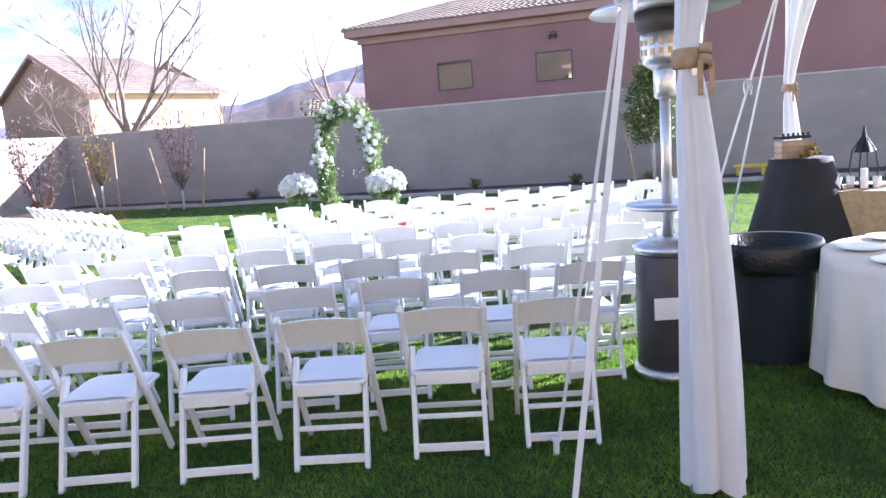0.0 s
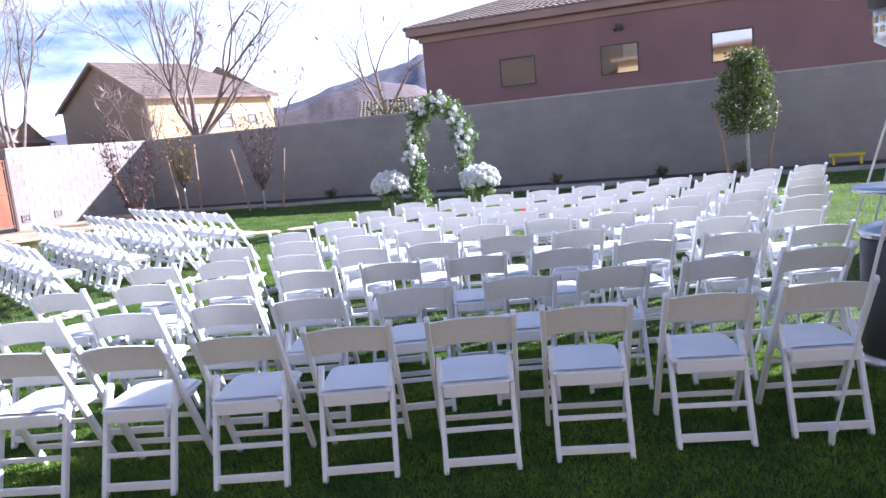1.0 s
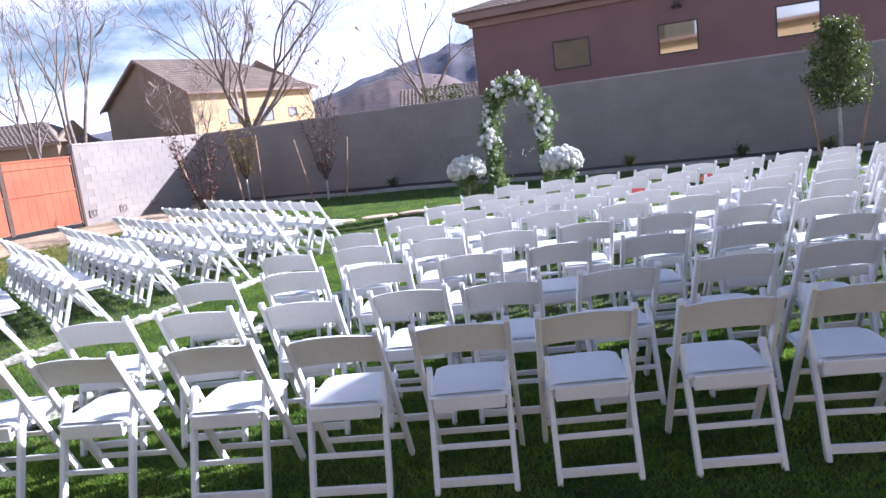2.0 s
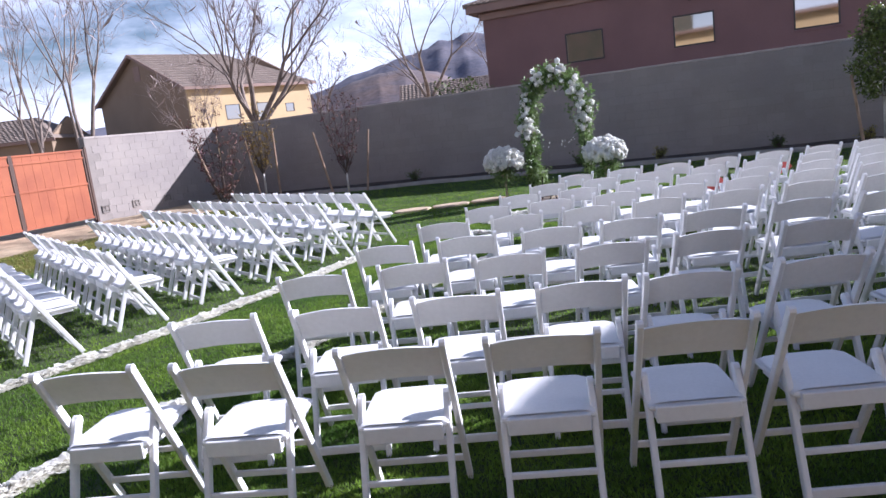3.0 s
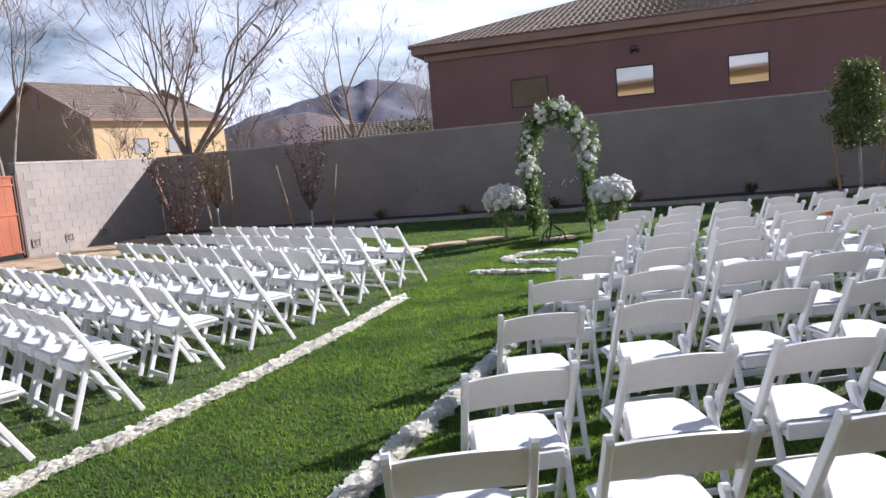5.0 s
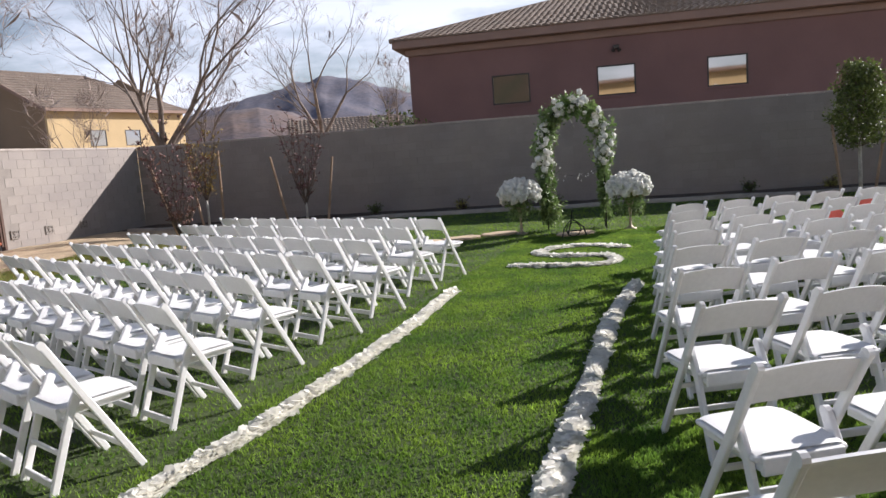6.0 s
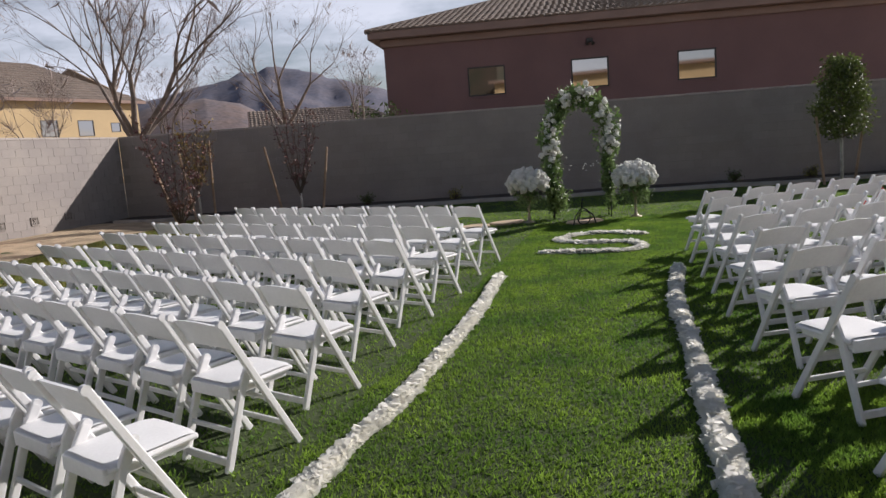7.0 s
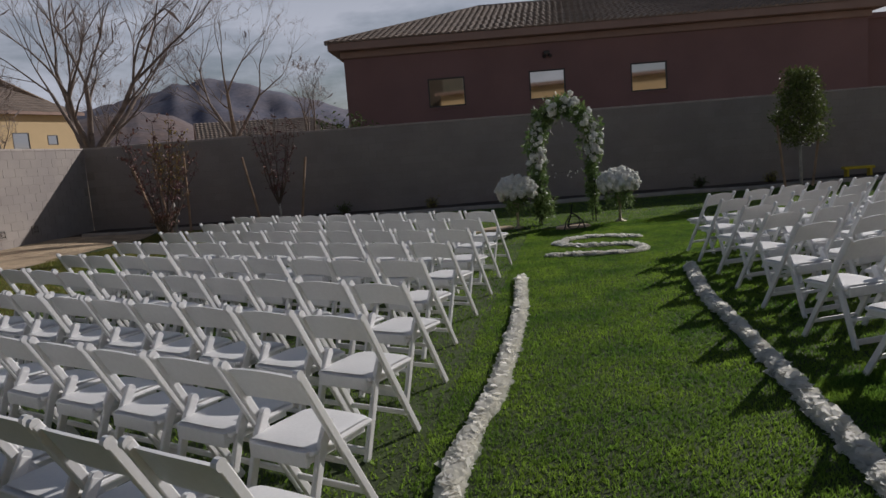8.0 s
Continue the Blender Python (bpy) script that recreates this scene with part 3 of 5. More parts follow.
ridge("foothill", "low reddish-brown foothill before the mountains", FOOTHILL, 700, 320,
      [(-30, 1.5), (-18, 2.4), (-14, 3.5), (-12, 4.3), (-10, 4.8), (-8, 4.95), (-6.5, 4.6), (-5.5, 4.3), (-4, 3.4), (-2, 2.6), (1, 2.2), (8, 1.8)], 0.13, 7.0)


# ---- folding chairs ----
def build_chair():
    chair = thing("folding_chair", "white resin folding chair with a padded seat on the lawn", "chair", "rows of folding chairs")
    for sx in (-1, 1):
        bm = bmesh.new()
        bar(bm, (sx * 0.208, 0.205, 0.0), (sx * 0.208, -0.05, 0.455), 0.026, 0.042, 0.007)
        bar(bm, (sx * 0.208, -0.045, 0.446), (sx * 0.206, -0.225, 0.775), 0.026, 0.042, 0.007)
        tube(bm, [(sx * 0.195, -0.225, 0.772), (sx * 0.219, -0.225, 0.772)], 0.0215, 10)
        part("front_leg", bm, RESIN, chair)
        bm = bmesh.new()
        bar(bm, (sx * 0.178, -0.255, 0.0), (sx * 0.178, -0.11, 0.42), 0.026, 0.042, 0.007)
        bar(bm, (sx * 0.178, -0.115, 0.408), (sx * 0.178, -0.055, 0.515), 0.026, 0.05, 0.007)
        tube(bm, [(sx * 0.166, -0.056, 0.512), (sx * 0.19, -0.056, 0.512)], 0.0235, 10)
        part("rear_leg", bm, RESIN, chair)
    for name, y, z, w, d, h in (("rear_stretcher", -0.243, 0.055, 0.345, 0.02, 0.042), ("rear_stretcher", -0.19, 0.2, 0.345, 0.018, 0.026),
                                ("front_stretcher", 0.128, 0.135, 0.40, 0.018, 0.03), ("front_stretcher", 0.03, 0.31, 0.40, 0.018, 0.026)):
        bm = bmesh.new()
        box(bm, (-w / 2, y - d / 2, z - h / 2), (w / 2, y + d / 2, z + h / 2), 0.005)
        part(name, bm, RESIN, chair)
    bm = bmesh.new()
    box(bm, (-0.185, -0.165, 0.405), (0.185, 0.235, 0.432), 0.012)
    box(bm, (-0.163, -0.178, 0.375), (-0.14, 0.2, 0.407), 0.004)
    box(bm, (0.14, -0.178, 0.375), (0.163, 0.2, 0.407), 0.004)
    box(bm, (-0.16, -0.182, 0.362), (0.16, -0.158, 0.43), 0.006)
    part("seat", bm, RESIN, chair)
    bm = bmesh.new()
    n, k = 12, 10
    def pad(u, v, top):
        x, y = (u * 2 - 1), (v * 2 - 1)
        r = 1 - (abs(x) ** 6 + abs(y) ** 6) * 0.5
        q = 0.97
        return Vector((0.182 * q * x * (1 - 0.02 * y * y), 0.035 + 0.196 * y * (1 - 0.03 * x * x), 0.4305 + (0.015 * max(0.0, r) ** 0.5 if top else 0.0)))
    grid = [[bm.verts.new(pad(i / n, j / k, True)) for i in range(n + 1)] for j in range(k + 1)]
    for j in range(k):
        for i in range(n):
            bm.faces.new((grid[j][i], grid[j][i + 1], grid[j + 1][i + 1], grid[j + 1][i]))
    part("seat_pad", bm, PAD, chair, "white vinyl seat pad", True)
    bm = bmesh.new()
    cols, rows, th = 14, 4, 0.018
    def back(i, j, s):
        u = i / cols * 2 - 1
        lo, hi = 0.612 + 0.022 * (1 - u * u), 0.752 + 0.026 * (1 - u * u)
        z = lo + (hi - lo) * j / rows
        y = 0.205 - 0.43 * z / 0.775 + 0.01 - 0.028 * (1 - u * u) + s * th / 2
        return Vector((0.197 * u, y, z))
    g = {(i, j, s): bm.verts.new(back(i, j, s)) for i in range(cols + 1) for j in range(rows + 1) for s in (-1, 1)}
    for s in (-1, 1):
        for i in range(cols):
            for j in range(rows):
                bm.faces.new((g[i, j, s], g[i + 1, j, s], g[i + 1, j + 1, s], g[i, j + 1, s]))
    for i in range(cols):
        for j in (0, rows):
            bm.faces.new((g[i, j, -1], g[i + 1, j, -1], g[i + 1, j, 1], g[i, j, 1]))
    for j in range(rows):
        for i in (0, cols):
            bm.faces.new((g[i, j, -1], g[i, j + 1, -1], g[i, j + 1, 1], g[i, j, 1]))
    part("backrest", bm, RESIN, chair, "curved white backrest slat")
    return chair


# rows right of the aisle: back left post of the first chair, turn of the row, pitch
RIGHT_ROWS = [(-3.49, 4.105, 1.4, 0.588), (-3.25, 4.79, 3.2, 0.595), (-2.97, 5.72, 2.7, 0.608), (-2.66, 6.58, 2.4, 0.592), (-2.33, 7.46, 3.0, 0.61),
              (-1.985, 8.26, 3.2, 0.61), (-1.66, 9.0, 3.6, 0.612), (-1.33, 9.8, 4.0, 0.614), (-0.95, 10.62, 4.6, 0.615)]
# how far single chairs of the two nearest rows stand out of their row: along it and forward
ASTRAY = {(0, 0): (0.0, 0.02, 0), (0, 1): (0.04, -0.02, -2), (0, 2): (0.09, -0.03, -1), (0, 3): (0.08, -0.04, -2), (0, 4): (0.06, -0.04, 1), (0, 5): (0.03, -0.03, 1),
          (0, 6): (0.02, -0.02, 1), (0, 7): (0.01, 0.01, -1), (0, 8): (0.02, 0.03, -4), (0, 9): (0.02, 0.09, -3), (1, 1): (0.03, -0.01, -2), (1, 2): (0.06, -0.02, -3),
          (1, 3): (0.05, -0.02, -4), (1, 4): (-0.01, -0.05, -2), (1, 5): (-0.01, -0.03, 3), (1, 6): (0.03, 0.02, -1), (1, 7): (0.01, 0.07, -2), (1, 8): (0.05, 0.08, 0), (1, 9): (0.03, 0.1, 0)}
LEFT_FEET = [(-3.27, 11.66), (-3.73, 10.82), (-4.16, 9.91), (-4.62, 9.03), (-5.05, 8.15), (-5.38, 7.28), (-5.76, 6.49), (-6.11, 5.64), (-6.39, 4.89)]


def place_chairs():
    rng = random.Random(11)
    chair = build_chair()
    spots = []
    for row, (x, y, turn, pitch) in enumerate(RIGHT_ROWS):
        c, w = math.cos(radians(turn)), math.sin(radians(turn))
        for k in range(10):
            along, ahead, twist = ASTRAY.get((row, k), (0, 0, rng.gauss(0, 1.3)))
            d, e = 0.221 + pitch * k + along, 0.225 + ahead
            spots.append((x + c * d - w * e, y + w * d + c * e, turn + twist))
    f = Vector((math.sin(radians(46)), math.cos(radians(46))))
    r = Vector((f.y, -f.x))
    for x, y in LEFT_FEET:
        for k in range(10):
            p = Vector((x, y)) - f * 0.205 - r * (0.215 + 0.485 * k)
            spots.append((p.x, p.y, -46))
    for i, (x, y, turn) in enumerate(spots):
        m = pose(x + rng.gauss(0, 0.01), y + rng.gauss(0, 0.01), ground_z(x, y), 0, 0, turn + rng.gauss(0, 0.7))
        if i == 0:
            chair.matrix_basis = m
        else:
            copy_thing(chair, m)


place_chairs()


# ---- trees ----
def grow(bm, rng, p, d, r, length, depth, lean, tips, spread=0.55, sides=5, lift=0.12):
    """One limb with its forks, tapering to twigs."""
    n = 3 if depth > 1 else 2
    pts, radii = [p.copy()], [r]
    for i in range(n):
        d = (d + Vector((rng.gauss(0, 0.10), rng.gauss(0, 0.10), rng.gauss(0, 0.06) + lift * 0.3))).normalized()
        p = p + d * length / n
        pts.append(p.copy())
        radii.append(r * (1 - 0.38 * (i + 1) / n))
        if depth > 0 and i < n - 1 and rng.random() < 0.42:
            side = d.cross(Vector((rng.gauss(0, 1), rng.gauss(0, 1), rng.gauss(0, 1)))).normalized()
            grow(bm, rng, p.copy(), (d + side * spread * rng.uniform(0.8, 1.5)).normalized(), radii[-1] * 0.5, length * rng.uniform(0.45, 0.7), depth - 1, lean, tips, spread, max(3, sides - 1), lift)
    tube(bm, pts, radii, sides, False)
    if depth == 0:
        tips.append(p)
        return
    k = 2 if rng.random() < 0.7 else 3
    for j in range(k):
        side = d.cross(Vector((rng.gauss(0, 1), rng.gauss(0, 1), rng.gauss(0, 0.6)))).normalized()
        grow(bm, rng, p.copy(), (d + side * spread * rng.uniform(0.5, 1.15)).normalized(), radii[-1] * rng.uniform(0.62, 0.8), length * rng.uniform(0.62, 0.86), depth - 1, lean, tips, spread, max(3, sides - 1), lift)


def bare_tree(label, x, y, z, seed, stems, height, r, depth, spread, splay, bole=0.0):
    """Leafless tree: a bole, then steep limbs that fork into twigs."""
    rng = random.Random(seed)
    tree = thing("bare_tree", label, "tree", "leafless trees beyond the wall", pose(x, y, z))
    tips = []
    if bole:
        bm = bmesh.new()
        tube(bm, [(0, 0, -0.1), (0.03, 0.02, bole * 0.5), (0, 0, bole + 0.1)], [r * 2.0, r * 1.7, r * 1.5], 9)
        part("trunk", bm, BARK, tree, smooth=True)
    for i in range(stems):
        a = 2 * math.pi * i / stems + rng.uniform(-0.4, 0.4)
        lean = splay * rng.uniform(0.45, 1.2)
        d = Vector((math.cos(a) * lean, math.sin(a) * lean, 1)).normalized()
        bm = bmesh.new()
        p0 = Vector((math.cos(a) * 0.06, math.sin(a) * 0.06, bole - 0.1))
        grow(bm, rng, p0, d, r * rng.uniform(0.75, 1.1), height * rng.uniform(0.26, 0.33), depth, 0, tips, spread, 7, 0.2)
        part("limb" if bole else "stem", bm, BARK, tree, smooth=True)
    verts, faces = [], []
    for t in tips:
        for k in range(3):
            d = Vector((rng.gauss(0, 0.6), rng.gauss(0, 0.6), rng.uniform(0.2, 1))).normalized()
            n = d.cross(Vector((rng.gauss(0, 1), rng.gauss(0, 1), rng.gauss(0, 1)))).normalized()
            q = t + d * rng.uniform(0.25, 0.5)
            e = t + d * rng.uniform(0.6, 0.95) + Vector((rng.gauss(0, 0.12), rng.gauss(0, 0.12), 0.05))
            m = n.cross(d)
            for axis in (n, m):
                b = len(verts)
                verts += [t - axis * 0.005, t + axis * 0.005, q + axis * 0.004, e, q - axis * 0.004]
                faces.append((b, b + 1, b + 2, b + 3, b + 4))
    ob = new("twig_spray", raw_mesh("twig_spray", verts, faces, TWIG))
    ob.parent = tree
    tagged(ob, kind="stuff")


bare_tree("large leafless vase-shaped tree standing behind the block wall", -11.95, 31.0, 0.2, 5, 7, 9.4, 0.115, 4, 0.42, 0.9, 2.3)
bare_tree("leafless tree in the neighbouring plot", -7.35, 56.0, 0.2, 8, 3, 11.6, 0.17, 4, 0.5, 0.6, 3.4)
bare_tree("pale leafless tree beside the gate", -15.1, 23.6, 0.2, 21, 3, 9.0, 0.08, 4, 0.38, 0.3, 1.6)
bare_tree("small leafless tree far off", -15.4, 55, 0.2, 31, 3, 6.6, 0.10, 4, 0.5, 0.5, 2.2)
bare_tree("small leafless tree far off beside the maroon house", -2.3, 53.3, 0.2, 33, 3, 6.3, 0.11, 4, 0.48, 0.45, 2.6)
bare_tree("leafless tree in front of the tan house", -17.2, 37.3, 0.2, 37, 3, 4.6, 0.06, 4, 0.5, 0.7, 1.4)
bare_tree("leafless tree far beyond the gate", -19.6, 27.9, 0.2, 41, 3, 7.8, 0.09, 4, 0.42, 0.4, 1.2)


def stake(tree, p, q):
    bm = bmesh.new()
    tube(bm, [p, q], [0.032, 0.028], 7)
    part("stake", bm, STAKE, tree, "brown wooden support stake")


CLOTHTRUNK = material("whitewashed_trunk", (0.55, 0.52, 0.47), 0.85, 0.2, 9, 60, 0.3, 0.005)


def young_tree(label, x, y, seed, height, half, mat, stakes, count, first=0.55):
    """A staked young tree: thin trunk, steep limbs, sparse leaves."""
    rng = random.Random(seed)
    z = ground_z(x, y)
    tree = thing("young_tree", label, "tree", "staked young trees", pose(x, y, z))
    bm = bmesh.new()
    tube(bm, [(0, 0, -0.05), (0.01, 0, first * 0.6), (0.0, 0.01, first)], [0.035, 0.03, 0.026], 7)
    part("trunk", bm, CLOTHTRUNK, tree, smooth=True)
    bm = bmesh.new()
    pts = []
    for i in range(13):
        a = 2 * math.pi * i / 13 + rng.uniform(-0.3, 0.3)
        h = rng.uniform(0.6, 1.0) * (height - first)
        w = half * rng.uniform(0.45, 1.0)
        base = Vector((0, 0, first * rng.uniform(0.85, 1.25)))
        line = [base]
        for k in range(1, 7):
            f = k / 6
            line.append(base + Vector((math.cos(a) * w * f ** 0.8, math.sin(a) * w * f ** 0.8, h * f)) + Vector((rng.gauss(0, 0.02), rng.gauss(0, 0.02), 0)))
        tube(bm, line, [0.014 * (1 - 0.11 * k) for k in range(7)], 4, False)
        for k in range(1, 7):
            for _ in range(3):
                d = Vector((rng.gauss(0, 1), rng.gauss(0, 1), rng.uniform(0.3, 1.6))).normalized() * rng.uniform(0.1, 0.34)
                tube(bm, [line[k], line[k] + d], [0.005, 0.002], 3, False)
                for _ in range(count):
                    pts.append(line[k] + d * rng.uniform(0.2, 1.1) + Vector((rng.gauss(0, 0.02), rng.gauss(0, 0.02), rng.gauss(0, 0.02))))
    tagged(part("branch_spray", bm, DARKBARK, tree), kind="stuff")
    v, f = leaves(rng, pts, 0.037)
    ob = new("crown", raw_mesh("crown", v, f, mat))
    ob.parent = tree
    tagged(ob, "sparse small leaves", kind="stuff")
    for p, q in stakes:
        stake(tree, p, q)


young_tree("staked young purple-leaf plum tree in the bed", -5.95, 20.4, 3, 2.75, 0.85, PURPLE, [((-0.42, 0.05, -0.1), (-0.75, 0.0, 1.72)), ((0.48, 0.1, -0.1), (0.73, 0.05, 1.62))], 3)
young_tree("staked young plum tree with dark purple leaves", -8.3, 17.7, 4, 2.6, 0.9, PURPLE, [((0.05, 0.1, -0.1), (-0.45, 0.0, 1.75))], 5, 0.3)
young_tree("staked young tree with yellowed leaves", -8.4, 20.9, 6, 2.5, 0.5, YELLOW, [((-0.05, -0.2, -0.1), (-0.33, -0.1, 1.75)), ((0.3, 0.3, -0.1), (0.34, 0.3, 2.0))], 3, 0.8)


def evergreen():
    rng = random.Random(17)
    x, y = 5.93, 16.85
    z = ground_z(x, y)
    tree = thing("evergreen_tree", "young evergreen tree with dense glossy leaves and a pale trunk", "tree", m=pose(x, y, z))
    bm = bmesh.new()
    tube(bm, [(0.03, 0, -0.05), (0.02, 0, 0.5), (0, 0, 1.1), (0, 0, 1.9)], [0.045, 0.038, 0.035, 0.015], 8)
    part("trunk", bm, CLOTHTRUNK, tree, "pale whitish trunk", True)
    bm = bmesh.new()
    pts = []
    for i in range(400):
        zz = rng.uniform(1.05, 2.72)
        f = (zz - 1.05) / 1.67
        w = 0.58 * (math.sin(math.pi * min(1.0, f * 0.64 + 0.27)) ** 0.8)
        a = rng.uniform(0, 2 * math.pi)
        rr = w * math.sqrt(rng.uniform(0.1, 1)) * (1 + 0.42 * noise.noise((math.cos(a) * 2, math.sin(a) * 2, zz * 2.6)))
        c = Vector((rr * math.cos(a), rr * math.sin(a), zz))
        if i % 7 == 0:
            tube(bm, [(0, 0, max(1.0, zz - 0.35)), c], [0.012, 0.004], 4, False)
        for _ in range(15):
            pts.append(c + Vector((rng.gauss(0, 0.065), rng.gauss(0, 0.065), rng.gauss(0, 0.065))))
    tagged(part("branch_spray", bm, DARKBARK, tree), kind="stuff")
    v, f = leaves(rng, pts, 0.042)
    ob = new("crown", raw_mesh("crown", v, f, EVERGREEN))
    ob.parent = tree
    tagged(ob, "dense glossy dark green leaves", kind="stuff")
    stake(tree, (-0.35, 0.05, -0.1), (-0.62, 0.0, 1.5))
    stake(tree, (0.42, 0.1, -0.1), (0.7, 0.1, 1.65))


evergreen()


def shrub(label, x, y, z, w, h, seed, mat=None, n=900, size=0.06):
    rng = random.Random(seed)
    s = thing("shrub", label, "shrub", m=pose(x, y, z))
    bm = bmesh.new()
    pts = []
    for i in range(26):
        a, e = rng.uniform(0, 6.28), rng.uniform(0.3, 1.0)
        q = Vector((math.cos(a) * w * rng.uniform(0.2, 1), math.sin(a) * w * rng.uniform(0.2, 1), h * e))
        tube(bm, [(0, 0, -0.05), q * 0.5 + Vector((0, 0, 0.05)), q], [0.014, 0.008, 0.004], 4, False)
        for k in range(n // 26):
            pts.append(q * rng.uniform(0.4, 1.05) + Vector((rng.gauss(0, w * 0.14), rng.gauss(0, w * 0.14), rng.gauss(0, h * 0.1))))
    part("stem_spray", bm, DARKBARK, s)
    v, f = leaves(rng, pts, size)
    ob = new("foliage", raw_mesh("foliage", v, f, mat or SHRUB))
    ob.parent = s
    tagged(ob, kind="stuff")


shrub("olive green shrub top showing over the wall", -2.94, 28.3, 0.6, 1.1, 2.35, 51, n=2600, size=0.09)
for i, s in enumerate((7.0, 9.3, 11.6, 13.6, 16.2, 18.0)):
    shrub("small sparse shrub in the soil bed", *on_wall(s, 0.6), ground_z(*on_wall(s, 0.6)), 0.22, 0.3, 60 + i, DRYGRASS if i % 2 else SHRUB, 260, 0.03)


# ---- arch, urns and petals ----
def blossom(verts, faces, rng, c, r):
    """A bloom of cupped petals joined at its heart."""
    heart = len(verts)
    verts.append(Vector(c))
    for k in range(9):
        d = Vector((rng.gauss(0, 1), rng.gauss(0, 1), rng.gauss(0, 1))).normalized()
        e = d.cross(Vector((rng.gauss(0, 1), rng.gauss(0, 1), rng.gauss(0, 1)))).normalized()
        g = d.cross(e)
        b = len(verts)
        o = c + d * r * 0.35
        verts += [o - e * r * 0.6 - g * r * 0.5, o + e * r * 0.6 - g * r * 0.5, o + e * r * 0.55 + g * r * 0.5 + d * r * 0.3, o - e * r * 0.55 + g * r * 0.5 + d * r * 0.3, o + d * r * 0.28]
        faces += [(b, b + 1, b + 4), (b + 1, b + 2, b + 4), (b + 2, b + 3, b + 4), (b + 3, b, b + 4), (heart, b, b + 1)]


def heart(verts, faces, c, r):
    """The closed, round heart of a bloom."""
    b = len(verts)
    rows = ((0.0, 1.0), (0.72, 0.69), (1.0, 0.0), (0.72, -0.69), (0.0, -1.0))
    for rr, z in rows:
        for k in range(7):
            a = 2 * math.pi * k / 7 + z
            verts.append(c + Vector((rr * math.cos(a), rr * math.sin(a), z)) * r)
    for j in range(4):
        for k in range(7):
            faces.append((b + j * 7 + k, b + j * 7 + (k + 1) % 7, b + (j + 1) * 7 + (k + 1) % 7, b + (j + 1) * 7 + k))


def wedding_arch():
    rng = random.Random(23)
    arch = thing("wedding_arch", "black iron garden arch wrapped in greenery and white flowers", "arch", m=pose(-0.6, 15.65, 0.0, 0, 0, -15))
    hw, spring, top = 0.53, 1.66, 2.3

    def hoop(t, off=0.0):
        if t < 0.36:
            return Vector((-hw, off, spring * t / 0.36))
        if t > 0.64:
            return Vector((hw, off, spring * (1 - t) / 0.36))
        a = math.pi * (1 - (t - 0.36) / 0.28)
        return Vector((hw * math.cos(a), off, spring + (top - spring) * math.sin(a)))

    for off in (-0.16, 0.16):
        bm = bmesh.new()
        tube(bm, [hoop(i / 44, off) for i in range(45)], 0.012, 6)
        part("hoop", bm, IRON, arch, smooth=True)
    for i in range(23):
        t = 0.03 + 0.94 * i / 22
        bm = bmesh.new()
        tube(bm, [hoop(t, -0.16), hoop(t, 0.16)], 0.006, 5)
        part("rung", bm, IRON, arch)
    pts, vines = [], bmesh.new()
    for i in range(430):
        t = rng.uniform(0.05, 0.95)
        zz = hoop(t).z
        if zz < 0.55 and rng.random() < 0.65:
            continue
        wide = 0.04 + 0.045 * smoothstep(0.6, 1.9, zz)
        c = hoop(t, rng.uniform(-0.2, 0.2)) + Vector((rng.gauss(0, wide), 0, rng.gauss(0, 0.05)))
        tube(vines, [c, c + Vector((rng.gauss(0, 0.05), rng.gauss(0, 0.05), rng.uniform(-0.3, -0.08)))], [0.004, 0.002], 3, False)
        for k in range(20):
            pts.append(c + Vector((rng.gauss(0, 0.036), rng.gauss(0, 0.05), rng.gauss(-0.04, 0.08))))
    for i in range(46):
        c = Vector((-hw + rng.gauss(0.06, 0.1), rng.gauss(-0.05, 0.12), rng.uniform(0.18, 0.62)))
        for k in range(14):
            pts.append(c + Vector((rng.gauss(0, 0.05), rng.gauss(0, 0.05), rng.gauss(0, 0.05))))
    v, f = leaves(rng, pts, 0.045)
    tagged(part("vine", vines, IVY, arch), kind="stuff")
    ob = new("greenery", raw_mesh("greenery", v, f, IVY))
    ob.parent = arch
    tagged(ob, "trailing green leaves", kind="stuff")
    spots = [(0.33, 0.15, 26), (0.40, 0.10, 14), (0.46, 0.12, 22), (0.53, 0.13, 26), (0.59, 0.12, 20), (0.29, 0.15, 24), (0.68, 0.15, 34), (0.71, 0.11, 20), (0.62, 0.08, 8), (0.26, 0.10, 10), (0.50, 0.10, 12)]
    for t, s, n in spots:
        for k in range(n):
            v, f = [], []
            c = hoop(t, -0.14) + Vector((rng.gauss(0, s * 0.46), rng.gauss(-0.05, 0.07), rng.gauss(0, s * 0.75)))
            if rng.random() < 0.25:
                continue
            r = rng.uniform(0.042, 0.075)
            heart(v, f, c, r * 0.62)
            blossom(v, f, rng, c, r)
            ob = new("rose", raw_mesh("rose", v, f, BLOOM))
            ob.parent = arch
    v, f = [], []
    for k in range(34):
        blossom(v, f, rng, hoop(rng.uniform(0.1, 0.9), -0.18) + Vector((rng.gauss(0, 0.1), 0, rng.gauss(0, 0.08))), 0.022)
    for k in range(16):
        u = rng.uniform(-0.42, 0.42)
        blossom(v, f, rng, Vector((u, rng.gauss(0, 0.03), 1.06 - 0.1 * (1 - (u / 0.45) ** 2) + rng.gauss(0, 0.05))), 0.014)
    ob = new("loose_bloom", raw_mesh("loose_bloom", v, f, BLOOM))
    ob.parent = arch
    tagged(ob, kind="stuff")
    bm = bmesh.new()
